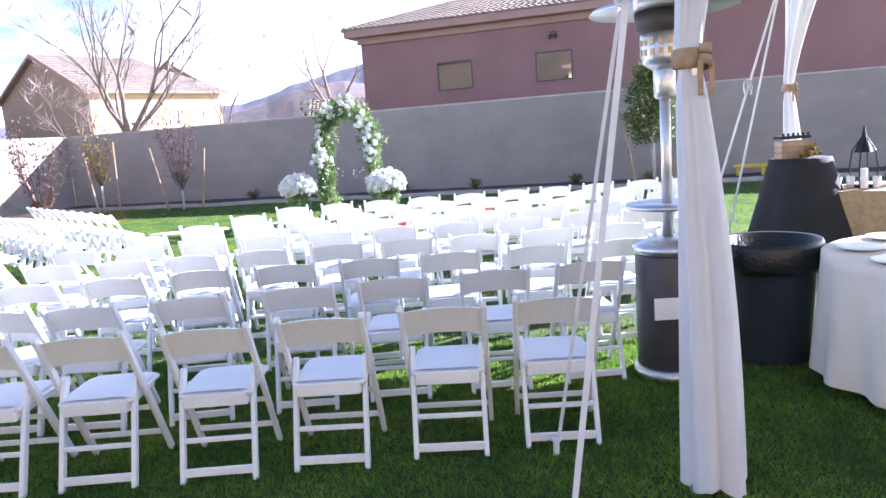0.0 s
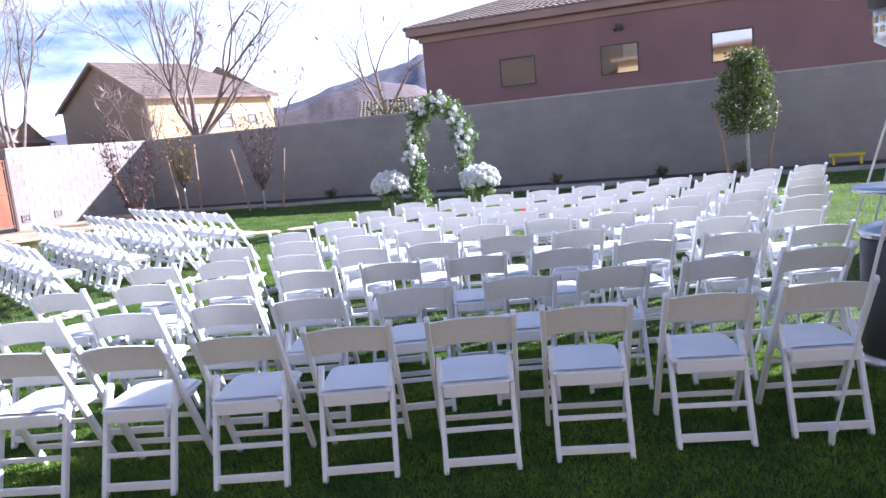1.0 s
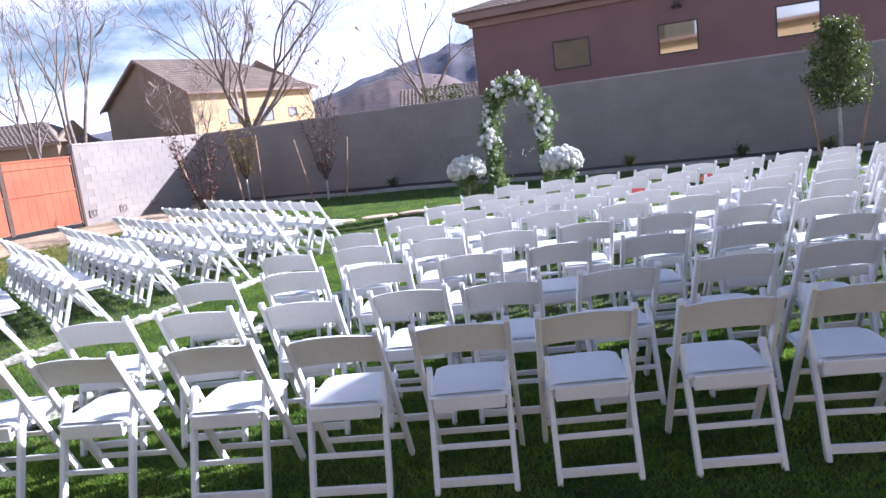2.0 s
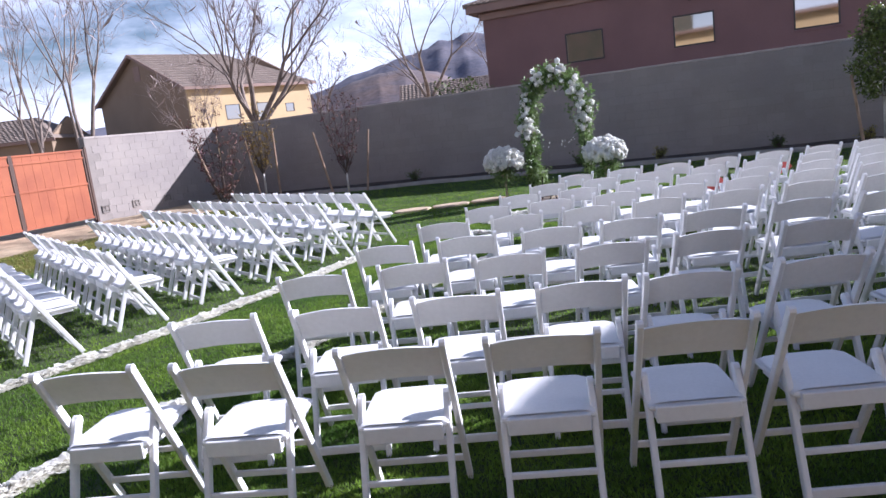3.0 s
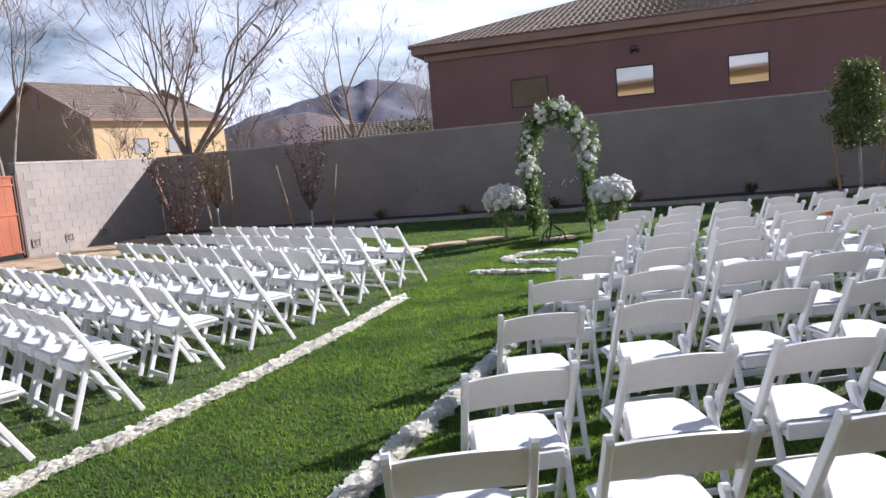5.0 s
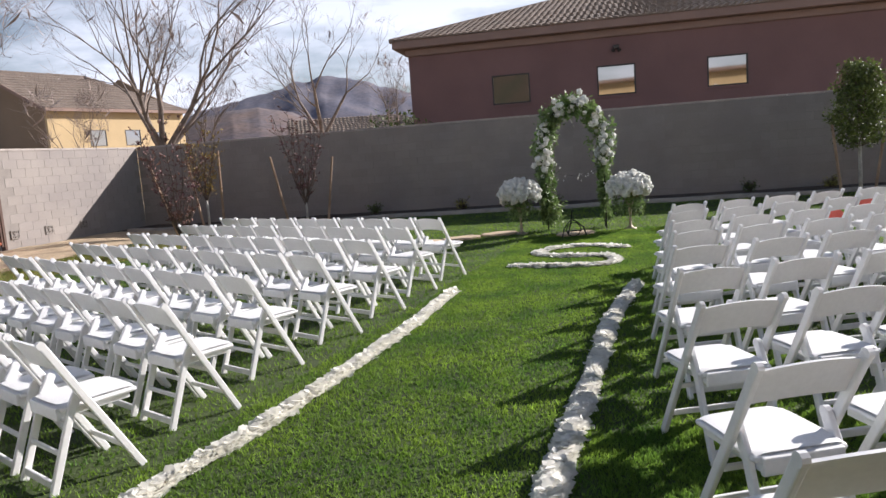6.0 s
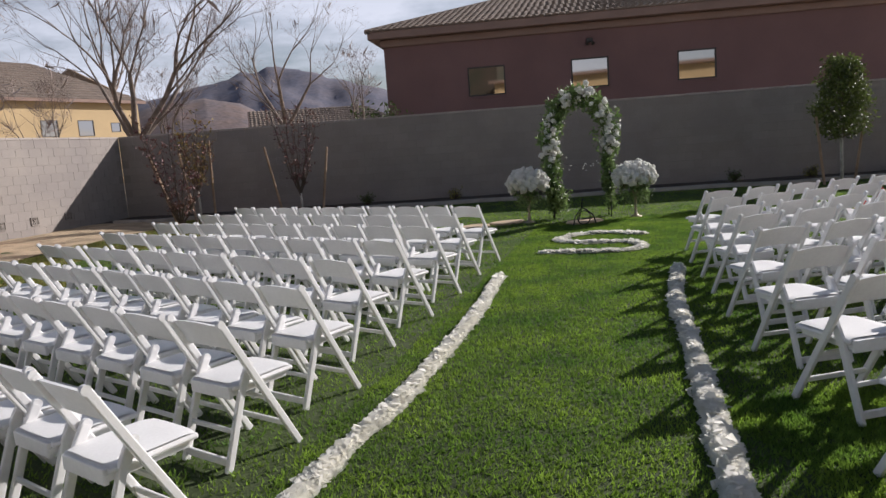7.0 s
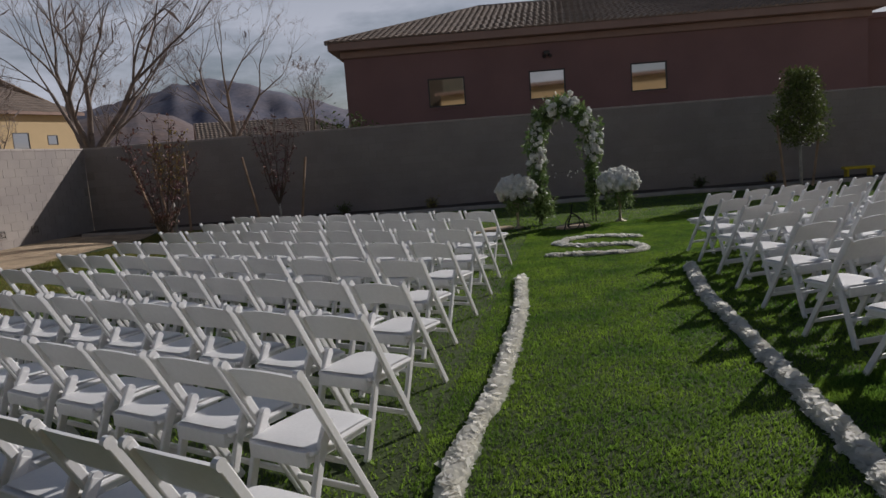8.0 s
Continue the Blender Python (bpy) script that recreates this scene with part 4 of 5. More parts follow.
    tube(bm, [Vector((-0.5 + i * 0.1, 0, 1.12 - 0.12 * (1 - ((i - 5) / 5) ** 2))) for i in range(11)], 0.002, 3, False)
    part("garland_wire", bm, IRON, arch)


wedding_arch()


def flower_urn(x, y, seed):
    rng = random.Random(seed)
    urn = thing("flower_stand", "big ball of white hydrangeas on a tall slim iron stand", "flower arrangement", "flower stands beside the arch", pose(x, y, 0))
    bm = bmesh.new()
    lathe(bm, [(0.11, 0.0), (0.115, 0.015), (0.07, 0.03), (0.03, 0.06), (0.022, 0.2), (0.03, 0.34), (0.045, 0.42), (0.08, 0.5), (0.075, 0.51)], 16)
    part("stand", bm, PEDESTAL, urn, "slim pale stand", True)
    pts = []
    for i in range(75):
        a, r = rng.uniform(0, 6.28), rng.uniform(0.04, 0.30)
        c = Vector((r * math.cos(a), r * math.sin(a), 0.56 - rng.uniform(0, 0.2) * (r / 0.3)))
        for k in range(10):
            pts.append(c + Vector((rng.gauss(0, 0.03), rng.gauss(0, 0.03), rng.gauss(-0.04, 0.09))))
    v, f = leaves(rng, pts, 0.03)
    ob = new("hanging_greenery", raw_mesh("hanging_greenery", v, f, IVY))
    ob.parent = urn
    tagged(ob, "hanging green fronds", kind="stuff")
    n = 44
    for i in range(n):
        h = 1 - 1.45 * (i + 0.5) / n
        a = i * 2.399963
        r = math.sqrt(max(0.0, 1 - h * h))
        c = Vector((0.33 * r * math.cos(a), 0.33 * r * math.sin(a), 0.745 + 0.225 * h))
        v, f = [], []
        heart(v, f, c, 0.078)
        for k in range(15):
            d = Vector((rng.gauss(0, 1), rng.gauss(0, 1), rng.gauss(0, 1))).normalized() * rng.uniform(0.03, 0.088)
            blossom(v, f, rng, c + d, rng.uniform(0.032, 0.046))
        ob = new("hydrangea", raw_mesh("hydrangea", v, f, BLOOM))
        ob.parent = urn


PEDESTAL = material("antique_gold_stand", (0.42, 0.35, 0.24), 0.5, 0.15, 9, 60, 0.1, 0.002, metal=0.3)
flower_urn(-1.68, 15.55, 71)
flower_urn(0.18, 14.97, 72)


def iron_easel():
    e = thing("iron_easel", "small black wrought iron table easel on the flagstones", "easel", m=pose(-1.0, 14.55, 0, 0, 0, 10))
    for x in (-0.2, 0.2):
        bm = bmesh.new()
        tube(bm, [(x * 1.15, -0.05, 0.0), (x * 0.9, -0.04, 0.16), (x * 0.35, 0, 0.26), (0, 0.01, 0.3)], 0.012, 6)
        part("leg", bm, IRON, e)
    bm = bmesh.new()
    tube(bm, [(0, 0.2, 0.0), (0, 0.06, 0.25), (0, 0.0, 0.46)], 0.012, 6)
    part("back_leg", bm, IRON, e)
    bm = bmesh.new()
    tube(bm, [(0.13 * math.cos(a * 0.3927), -0.03, 0.13 + 0.12 * math.sin(a * 0.3927)) for a in range(17)], 0.009, 5)
    part("scroll", bm, IRON, e)
    bm = bmesh.new()
    box(bm, (-0.14, -0.08, 0.1), (0.14, -0.03, 0.12), 0.003)
    part("ledge", bm, IRON, e)


iron_easel()


def flagstones():
    rng = random.Random(44)
    for x, y in ((-5.15, 15.02), (-4.35, 15.2), (-3.55, 15.4), (-2.8, 15.56), (-2.05, 15.76), (-0.86, 14.84)):
        bm = bmesh.new()
        n = 9
        ring = [(0.37 * math.cos(a) * (abs(math.cos(a)) ** -0.35 if abs(math.cos(a)) > 0.25 else 1.4) * rng.uniform(0.92, 1.06), 0.24 * math.sin(a) * rng.uniform(0.9, 1.1)) for a in [2 * math.pi * k / n for k in range(n)]]
        lo = [bm.verts.new((px, py, -0.03)) for px, py in ring]
        mid = [bm.verts.new((px, py, 0.03)) for px, py in ring]
        hi = [bm.verts.new((px * 0.95, py * 0.95, 0.04)) for px, py in ring]
        for k in range(n):
            bm.faces.new((lo[k], lo[(k + 1) % n], mid[(k + 1) % n], mid[k]))
            bm.faces.new((mid[k], mid[(k + 1) % n], hi[(k + 1) % n], hi[k]))
        bm.faces.new(hi)
        ob = solid("stepping_stone", bm, PAVER, "flat tan stepping stone set in the lawn", "stepping stone")
        ob.matrix_basis = pose(x, y, 0.0, 0, 0, 14 + rng.uniform(-6, 6))
        tagged(ob, group="stepping stones in the lawn")


flagstones()


def curve_points(knots, step=0.02):
    """Catmull-Rom points through knots."""
    k = [Vector(p) for p in knots]
    k = [k[0] * 2 - k[1], *k, k[-1] * 2 - k[-2]]
    out = []
    for i in range(1, len(k) - 2):
        n = max(2, int((k[i + 1] - k[i]).length / step))
        for j in range(n):
            t = j / n
            out.append(0.5 * ((2 * k[i]) + (k[i + 1] - k[i - 1]) * t + (2 * k[i - 1] - 5 * k[i] + 4 * k[i + 1] - k[i + 2]) * t * t + (3 * k[i] - k[i - 1] - 3 * k[i + 1] + k[i + 2]) * t ** 3))
    return out


def petal_line(name, label, knots, half, per, seed, height=0.07):
    """A heaped line of loose petals."""
    rng = random.Random(seed)
    verts, faces = [], []
    line = curve_points(knots)
    for i, p in enumerate(line):
        w = half * (1 + 0.35 * noise.noise((p.x * 2.3, p.y * 2.3, seed)) + 0.22 * noise.noise((p.x * 7, p.y * 7, seed)))
        h = height * (0.75 + 0.5 * noise.noise((p.x * 5, p.y * 5, seed + 3.0)))
        for k in range(per):
            a, r = rng.uniform(0, 6.28), w * math.sqrt(rng.random()) * (1.0 if rng.random() < 0.97 else 1.5)
            q = Vector((p.x + r * math.cos(a), p.y + r * math.sin(a)))
            f = min(1.0, r / w)
            z = 0.022 + h * (1 - f * f) * rng.uniform(0.35, 1)
            s = rng.uniform(0.024, 0.042)
            d = Vector((rng.gauss(0, 1), rng.gauss(0, 1), rng.gauss(0, 0.16))).normalized()
            e = d.cross(Vector((rng.gauss(0, 0.2), rng.gauss(0, 0.2), 1))).normalized()
            g = d.cross(e)
            c = Vector((q.x, q.y, z))
            b = len(verts)
            verts += [c - d * s - e * s * 0.5, c - d * s + e * s * 0.5, c + e * s * 0.9 + g * s * 0.25, c + d * s + g * s * 0.1, c - e * s * 0.9 + g * s * 0.25]
            faces += [(b, b + 1, b + 2, b + 4), (b + 4, b + 2, b + 3)]
    tagged(new(name, raw_mesh(name, verts, faces, PETAL)), label, "petals", kind="stuff")


petal_line("petal_border", "line of white rose petals along the aisle", [(-3.58, 10.5), (-4.14, 9.08), (-4.49, 8.28), (-4.86, 7.5), (-5.18, 6.83), (-5.44, 6.4), (-5.71, 5.9), (-5.86, 5.55), (-6.23, 4.8)], 0.052, 26, 81)
petal_line("petal_border", "heaped line of white rose petals edging the aisle", [(-1.64, 9.99), (-2.42, 8.56), (-2.89, 7.48), (-3.31, 6.55), (-3.65, 5.8), (-3.87, 5.3), (-4.2, 4.6)], 0.057, 28, 82)
petal_line("petal_letter", "curved letter shape of white petals laid on the lawn", [(-0.75, 12.75), (-1.05, 13.17), (-1.57, 13.25), (-2.03, 12.9), (-1.8, 12.4), (-1.28, 12.15), (-1.24, 11.7), (-1.5, 11.45), (-1.95, 11.55), (-2.3, 11.72), (-2.6, 11.92)], 0.074, 26, 83, 0.05)


# ---- tent corner ----
P0 = Vector((2.55, 3.81))
TD, TN = Vector((0.4668, 0.8843)), Vector((0.8843, -0.4668))
EAVE, BAY = 3.45, 5.9


def tent_xy(a, b):
    p = P0 + TD * a + TN * b
    return p.x, p.y


def build_tent():
    tent = thing("frame_tent", "white frame tent with a hipped canvas roof over the tables", "tent", m=pose(P0.x, P0.y, 0))
    A, B = BAY, 6.4
    def at(a, b, z):
        p = TD * a + TN * b
        return Vector((p.x, p.y, z))
    bm = bmesh.new()
    n = 12
    g = {}
    for i in range(n + 1):
        for j in range(n + 1):
            u, v = i / n, j / n
            e = min(u, 1 - u, v, 1 - v) * 2
            z = EAVE + 1.75 * e ** 1.15 + 0.03 * noise.noise((i * 0.7, j * 0.7, 5))
            g[i, j] = bm.verts.new(at(A * u - 0.05 + 0.1 * u, B * v - 0.05 + 0.1 * v, z))
    for i in range(n):
        for j in range(n):
            bm.faces.new((g[i, j], g[i + 1, j], g[i + 1, j + 1], g[i, j + 1]))
    part("roof", bm, CANVAS, tent, "white canvas roof", True)
    for k, (p, q) in enumerate((((-0.06, -0.06), (A + 0.06, -0.06)), ((-0.06, -0.06), (-0.06, B + 0.06)), ((A + 0.06, -0.06), (A + 0.06, B + 0.06)), ((-0.06, B + 0.06), (A + 0.06, B + 0.06)))):
        bm = bmesh.new()
        m = 60
        top, low = [], []
        for i in range(m + 1):
            f = i / m
            a, b = p[0] + (q[0] - p[0]) * f, p[1] + (q[1] - p[1]) * f
            w = 0.012 * math.sin(i * 1.9)
            top.append(bm.verts.new(at(a, b, EAVE + 0.02)))
            low.append(bm.verts.new(at(a + w, b + w, EAVE - 0.2 - 0.03 * abs(math.sin(i * math.pi / 6)))))
        for i in range(m):
            bm.faces.new((top[i], top[i + 1], low[i + 1], low[i]))
        part("valance", bm, CANVAS, tent, "hanging canvas valance", True)
    for a in (0, A):
        for b in (0, B):
            bm = bmesh.new()
            q = at(a, b, 0)
            tube(bm, [q, q + Vector((0, 0, EAVE))], 0.03, 10)
            part("leg", bm, STEEL, tent, "aluminium tent leg")
            bm = bmesh.new()
            box(bm, (q.x - 0.06, q.y - 0.06, 0.0), (q.x + 0.06, q.y + 0.06, 0.012), 0.003)
            part("base_plate", bm, STEEL, tent)
    for b in (0, B):
        bm = bmesh.new()
        tube(bm, [at(0, b, EAVE), at(A, b, EAVE)], 0.028, 8)
        part("eave_tube", bm, STEEL, tent)
    for a in (0, A):
        bm = bmesh.new()
        tube(bm, [at(a, 0, EAVE), at(a, B, EAVE)], 0.028, 8)
        part("eave_tube", bm, STEEL, tent)


CANVAS = material("white_tent_canvas", (0.78, 0.78, 0.76), 0.7, 0.03, 2, 80, 0.1, 0.003, trans=0.12)
build_tent()


def leg_drape(x, y, away, seed):
    """A gathered cloth round a tent leg, tied at head height."""
    rng = random.Random(seed)
    d = thing("leg_drape", "white gathered drape tied round the tent leg with a burlap bow", "drape", "drapes on the tent legs", pose(x, y, 0))
    bm = bmesh.new()
    rows, cols = 46, 44
    tie = 1.84
    g = []
    phases = [rng.uniform(0, 6.28) for _ in range(4)]
    for j in range(rows + 1):
        z = 0.025 + (EAVE - 0.06) * j / rows
        if z < tie:
            f = z / tie
            r = 0.085 * (1 - f) ** 0.75 + 0.046 + 0.012 * math.sin(math.pi * f)
            if f > 0.93:
                r -= 0.006 * (f - 0.93) / 0.07
            sway = Vector((0.03 * math.sin(f * 3.0), 0.0)) + Vector((away.x, away.y)) * 0.085 * (1 - f) ** 1.5
        else:
            f = (z - tie) / (EAVE - tie)
            r = 0.052 + 0.14 * f ** 1.3
            sway = Vector((away.x, away.y)) * 0.3 * f ** 1.4
        ring = []
        for i in range(cols):
            a = 2 * math.pi * i / cols
            fold = 1 + (0.16 * math.sin(5 * a + phases[0] + z * 0.6) + 0.09 * math.sin(9 * a + phases[1] - z * 0.9) + 0.05 * math.sin(14 * a + phases[2])) * (0.55 if abs(z - tie) < 0.08 else 1)
            ring.append(bm.verts.new((sway.x + r * fold * math.cos(a) * 0.92, sway.y + r * fold * math.sin(a) * 0.92, z + (0.018 * math.sin(3 * a + phases[3]) if j == 0 else 0))))
        g.append(ring)
    for j in range(rows):
        for i in range(cols):
            bm.faces.new((g[j][i], g[j][(i + 1) % cols], g[j + 1][(i + 1) % cols], g[j + 1][i]))
    part("cloth", bm, CLOTH, d, "white gathered cloth", True)
    bm = bmesh.new()
    lathe(bm, [(0.056, tie - 0.04), (0.066, tie - 0.028), (0.068, tie), (0.066, tie + 0.028), (0.056, tie + 0.04)], 20)
    part("tie", bm, BURLAP, d, "burlap tie band", True)
    for s in (-1, 1):
        bm = bmesh.new()
        loop = [Vector((0.02 + 0.045 * math.sin(t * math.pi), -0.07 + s * 0.055 * math.sin(t * 2 * math.pi) * 0.5, tie + s * 0.05 * t * (1.6 - t))) for t in [k / 8 for k in range(9)]]
        prev = None
        for p in loop:
            v = [bm.verts.new(p + Vector((0, -0.008, -0.02))), bm.verts.new(p + Vector((0, -0.008, 0.02))), bm.verts.new(p + Vector((0, 0.0, 0.02))), bm.verts.new(p + Vector((0, 0.0, -0.02)))]
            if prev:
                for k in range(4):
                    bm.faces.new((prev[k], prev[(k + 1) % 4], v[(k + 1) % 4], v[k]))
            prev = v
        part("bow", bm, BURLAP, d, "burlap bow loop", True)
        bm = bmesh.new()
        box(bm, (0.03 + s * 0.022, -0.088, tie - 0.15), (0.052 + s * 0.022, -0.082, tie - 0.015), 0.002)
        part("bow_tail", bm, BURLAP, d, "hanging burlap tail")


leg_drape(2.53, 3.83, TN, 91)
leg_drape(*tent_xy(BAY, 0), TN, 92)
leg_drape(*tent_xy(0, 6.4), -TN, 93)


def guy_strap(p, q, label, ratchet, width=0.034):
    """A webbing strap from a ground stake p to the tent at q."""
    p, q = Vector(p), Vector(q)
    s = thing("guy_strap", label, "strap", "guy straps of the tent", pose(*p))
    bm = bmesh.new()
    bar(bm, (0, 0, 0.03), q - p, width * 0.75, 0.005, 0, (1, 0.1, 0))
    part("webbing", bm, STRAP, s, "white webbing")
    bm = bmesh.new()
    tube(bm, [(-0.01, 0.01, -0.15), (0.0, 0, 0.09)], [0.014, 0.016], 8)
    tube(bm, [(0, 0, 0.085), (0, 0, 0.1)], [0.03, 0.028], 8)
    part("ground_stake", bm, STRAP, s, "pale steel ground stake")
    if ratchet:
        c = (q - p) * ratchet
        bm = bmesh.new()
        for dx in (-0.03, 0.03):
            box(bm, (c.x + dx - 0.003, c.y - 0.02, c.z - 0.08), (c.x + dx + 0.003, c.y + 0.03, c.z + 0.08), 0.002)
        tube(bm, [(c.x - 0.045, c.y, c.z), (c.x + 0.045, c.y, c.z)], 0.017, 10)
        tube(bm, [(c.x - 0.03, c.y - 0.02, c.z + 0.08), (c.x + 0.03, c.y - 0.02, c.z + 0.08)], 0.01, 8)
        part("ratchet", bm, STEEL, s, "steel ratchet buckle")
        for k in range(3):
            bm = bmesh.new()
            loop = [c + Vector((-0.02 - 0.012 * k - 0.02 * math.sin(t), -0.015 * k, 0.07 - 0.075 * (1 - math.cos(t)) * 0.9)) for t in [i * math.pi / 5 for i in range(11)]]
            for a, b in zip(loop, loop[1:]):
                bar(bm, a, b, 0.022, 0.004, 0, (0, 1, 0))
            part("strap_tail", bm, STRAP, s, "looped loose strap end")


guy_strap((1.945, 3.57, 0), (2.465, 3.833, 3.35), "white webbing guy strap with a ratchet staked into the lawn", 0.63)
guy_strap((1.97, 4.2, 0), (2.48, 3.73, 3.35), "thin webbing guy strap crossing behind the drape", 0.0, 0.022)
guy_strap((4.13, 8.66, 0), (5.31, 8.93, 3.4), "white guy strap at the tent's next leg", 0.55)
guy_strap((4.67, 9.24, 0), (5.25, 8.87, 3.4), "thin guy strap at the tent's next leg", 0.0)


# ---- heater, bin and tables ----
def patio_heater():
    h = thing("patio_heater", "tall mushroom patio heater with a dark tank housing on the lawn", "patio heater", m=pose(2.86, 5.3, 0) @ Matrix.Diagonal((1, 1, 0.96, 1)))
    bm = bmesh.new()
    lathe(bm, [(0.225, 0.0), (0.23, 0.02), (0.225, 0.06), (0.2, 0.07)], 28)
    part("base", bm, STEEL, h, "steel base ring", True)
    bm = bmesh.new()
    lathe(bm, [(0.19, 0.06), (0.205, 0.08), (0.205, 0.80), (0.195, 0.82)], 32)
    part("tank_housing", bm, HEATBODY, h, "dark hammered tank housing", True)
    bm = bmesh.new()
    lathe(bm, [(0.2, 0.82), (0.225, 0.84), (0.22, 0.875), (0.12, 0.91), (0.05, 0.92)], 28)
    part("housing_lid", bm, STEEL, h, "steel shoulder", True)
    bm = bmesh.new()
    box(bm, (-0.15, -0.214, 0.42), (0.1, -0.19, 0.56), 0.004)
    part("label_plate", bm, PLATE, h, "blank white label")
    bm = bmesh.new()
    tube(bm, [(0, 0, 0.9), (0, 0, 1.95)], 0.032, 14)
    part("pole", bm, STEEL, h, "steel pole", True)
    bm = bmesh.new()
    lathe(bm, [(0.03, 1.10), (0.25, 1.11), (0.255, 1.125), (0.25, 1.14), (0.03, 1.14)], 28)
    part("shelf", bm, STEEL, h, "round steel shelf", True)
    bm = bmesh.new()
    lathe(bm, [(0.05, 1.8), (0.065, 1.82), (0.065, 1.98), (0.05, 2.0)], 16)
    part("valve_box", bm, STEEL, h, "", True)
    bm = bmesh.new()
    lathe(bm, [(0.07, 1.98), (0.13, 2.02), (0.135, 2.06), (0.135, 2.2), (0.12, 2.21)], 24)
    burner = part("burner", bm, STEEL, h, "perforated steel burner", True)
    for k in range(16):
        a = 2 * math.pi * k / 16
        for z in (2.085, 2.145):
            bm = bmesh.new()
            c = Vector((0.137 * math.cos(a), 0.137 * math.sin(a), z))
            box(bm, (-0.014, -0.002, -0.02), (0.014, 0.003, 0.02), 0.002, Matrix.Translation(c) @ pose(0, 0, 0, 0, 0, math.degrees(a) + 90))
            part("vent_slot", bm, SLOT, burner, "amber slot")
    bm = bmesh.new()
    lathe(bm, [(0.11, 2.2), (0.165, 2.215), (0.165, 2.34), (0.1, 2.35)], 24)
    part("flame_guard", bm, HEATBODY, h, "dark flame guard", True)
    bm = bmesh.new()
    lathe(bm, [(0.43, 2.335), (0.435, 2.34), (0.41, 2.365), (0.2, 2.42), (0.06, 2.45), (0.02, 2.455)], 36)
    part("reflector", bm, STEEL, h, "round steel reflector", True)


SLOT = material("amber_grille", (0.62, 0.45, 0.22), 0.5, 0.1, 9, 60, 0)
patio_heater()


def trash_bin():
    b = thing("trash_bin", "large dark grey round trash bin with a black liner", "trash bin", m=pose(3.57, 5.5, 0))
    bm = bmesh.new()
    lathe(bm, [(0.24, 0.0), (0.25, 0.02), (0.295, 0.7), (0.315, 0.71), (0.32, 0.76), (0.31, 0.775), (0.29, 0.77), (0.28, 0.6)], 36, wobble=lambda a, z: 0.012 * (1 if math.sin(12 * a) > 0.75 else 0) if z < 0.7 else 0)
    part("body", bm, BINPLASTIC, b, "dark grey ribbed plastic body", True)
    bm = bmesh.new()
    lathe(bm, [(0.318, 0.60), (0.332, 0.64), (0.33, 0.76), (0.318, 0.79), (0.29, 0.785), (0.26, 0.66)], 40, wobble=lambda a, z: 0.03 * math.sin(7 * a + z * 30) * (0.8 - z) * 3)
    part("liner", bm, BINBAG, b, "black plastic liner folded over the rim", True)
    for s in (-1, 1):
        bm = bmesh.new()
        tube(bm, [(s * 0.30, -0.09, 0.58), (s * 0.37, -0.07, 0.57), (s * 0.37, 0.07, 0.57), (s * 0.30, 0.09, 0.58)], 0.014, 8)
        part("handle", bm, BINPLASTIC, b)


trash_bin()


def cloth_table(name, label, x, y, r, h, mat, seed, folds=18, flare=1.12, drop=0.0):
    rng = random.Random(seed)
    t = thing(name, label, "table", m=pose(x, y, 0))
    bm = bmesh.new()
    lathe(bm, [(r - 0.03, h - 0.035), (r - 0.01, h - 0.03), (r - 0.01, h - 0.012), (r - 0.03, h - 0.008)], 40)
    part("tabletop", bm, STAKE, t)
    bm = bmesh.new()
    tube(bm, [(0, 0, 0.03), (0, 0, h - 0.03)], 0.04, 10)
    lathe(bm, [(0.28, 0.0), (0.28, 0.02), (0.05, 0.04)], 18)
    part("pedestal", bm, IRON, t)
    c = thing("tablecloth", label.split(" on ")[0] + " cloth hanging to the lawn", "tablecloth", m=pose(x, y, 0))
    bm = bmesh.new()
    n, rows = 160, 16
    ph = rng.uniform(0, 6)
    g = []
    for j in range(rows + 1):
        f = j / rows
        ring = []
        for i in range(n):
            a = 2 * math.pi * i / n
            w = (math.sin(folds * a + ph + 0.8 * math.sin(3 * a)) * 0.5 + 0.25 * math.sin(folds * 0.5 * a + 1)) * 0.075 * f ** 0.8
            rr = r * (1 + (flare - 1) * f) * (1 + w)
            z = h - 0.004 - (h - drop - 0.02) * f - (0.0 if j else -0.004)
            ring.append(bm.verts.new((rr * math.cos(a), rr * math.sin(a), z)))
        g.append(ring)
    mid = [bm.verts.new(((r - 0.04) * math.cos(2 * math.pi * i / n), (r - 0.04) * math.sin(2 * math.pi * i / n), h + 0.004)) for i in range(n)]
    for i in range(n):
        bm.faces.new((mid[i], mid[(i + 1) % n], g[0][(i + 1) % n], g[0][i]))
    bm.faces.new(mid)
    for j in range(rows):
        for i in range(n):
            bm.faces.new((g[j][i], g[j][(i + 1) % n], g[j + 1][(i + 1) % n], g[j + 1][i]))
    part("cloth", bm, mat, c, "", True)
    return t


cloth_table("round_table", "round banquet table with an ivory cloth on the lawn", 4.38, 4.75, 0.76, 0.77, IVORY, 5, 17, 1.05, 0.06)
cloth_table("cocktail_table", "tall cocktail table with a black cloth on the lawn", 5.17, 8.45, 0.3, 1.1, BLACKCLOTH, 6, 9, 2.0)


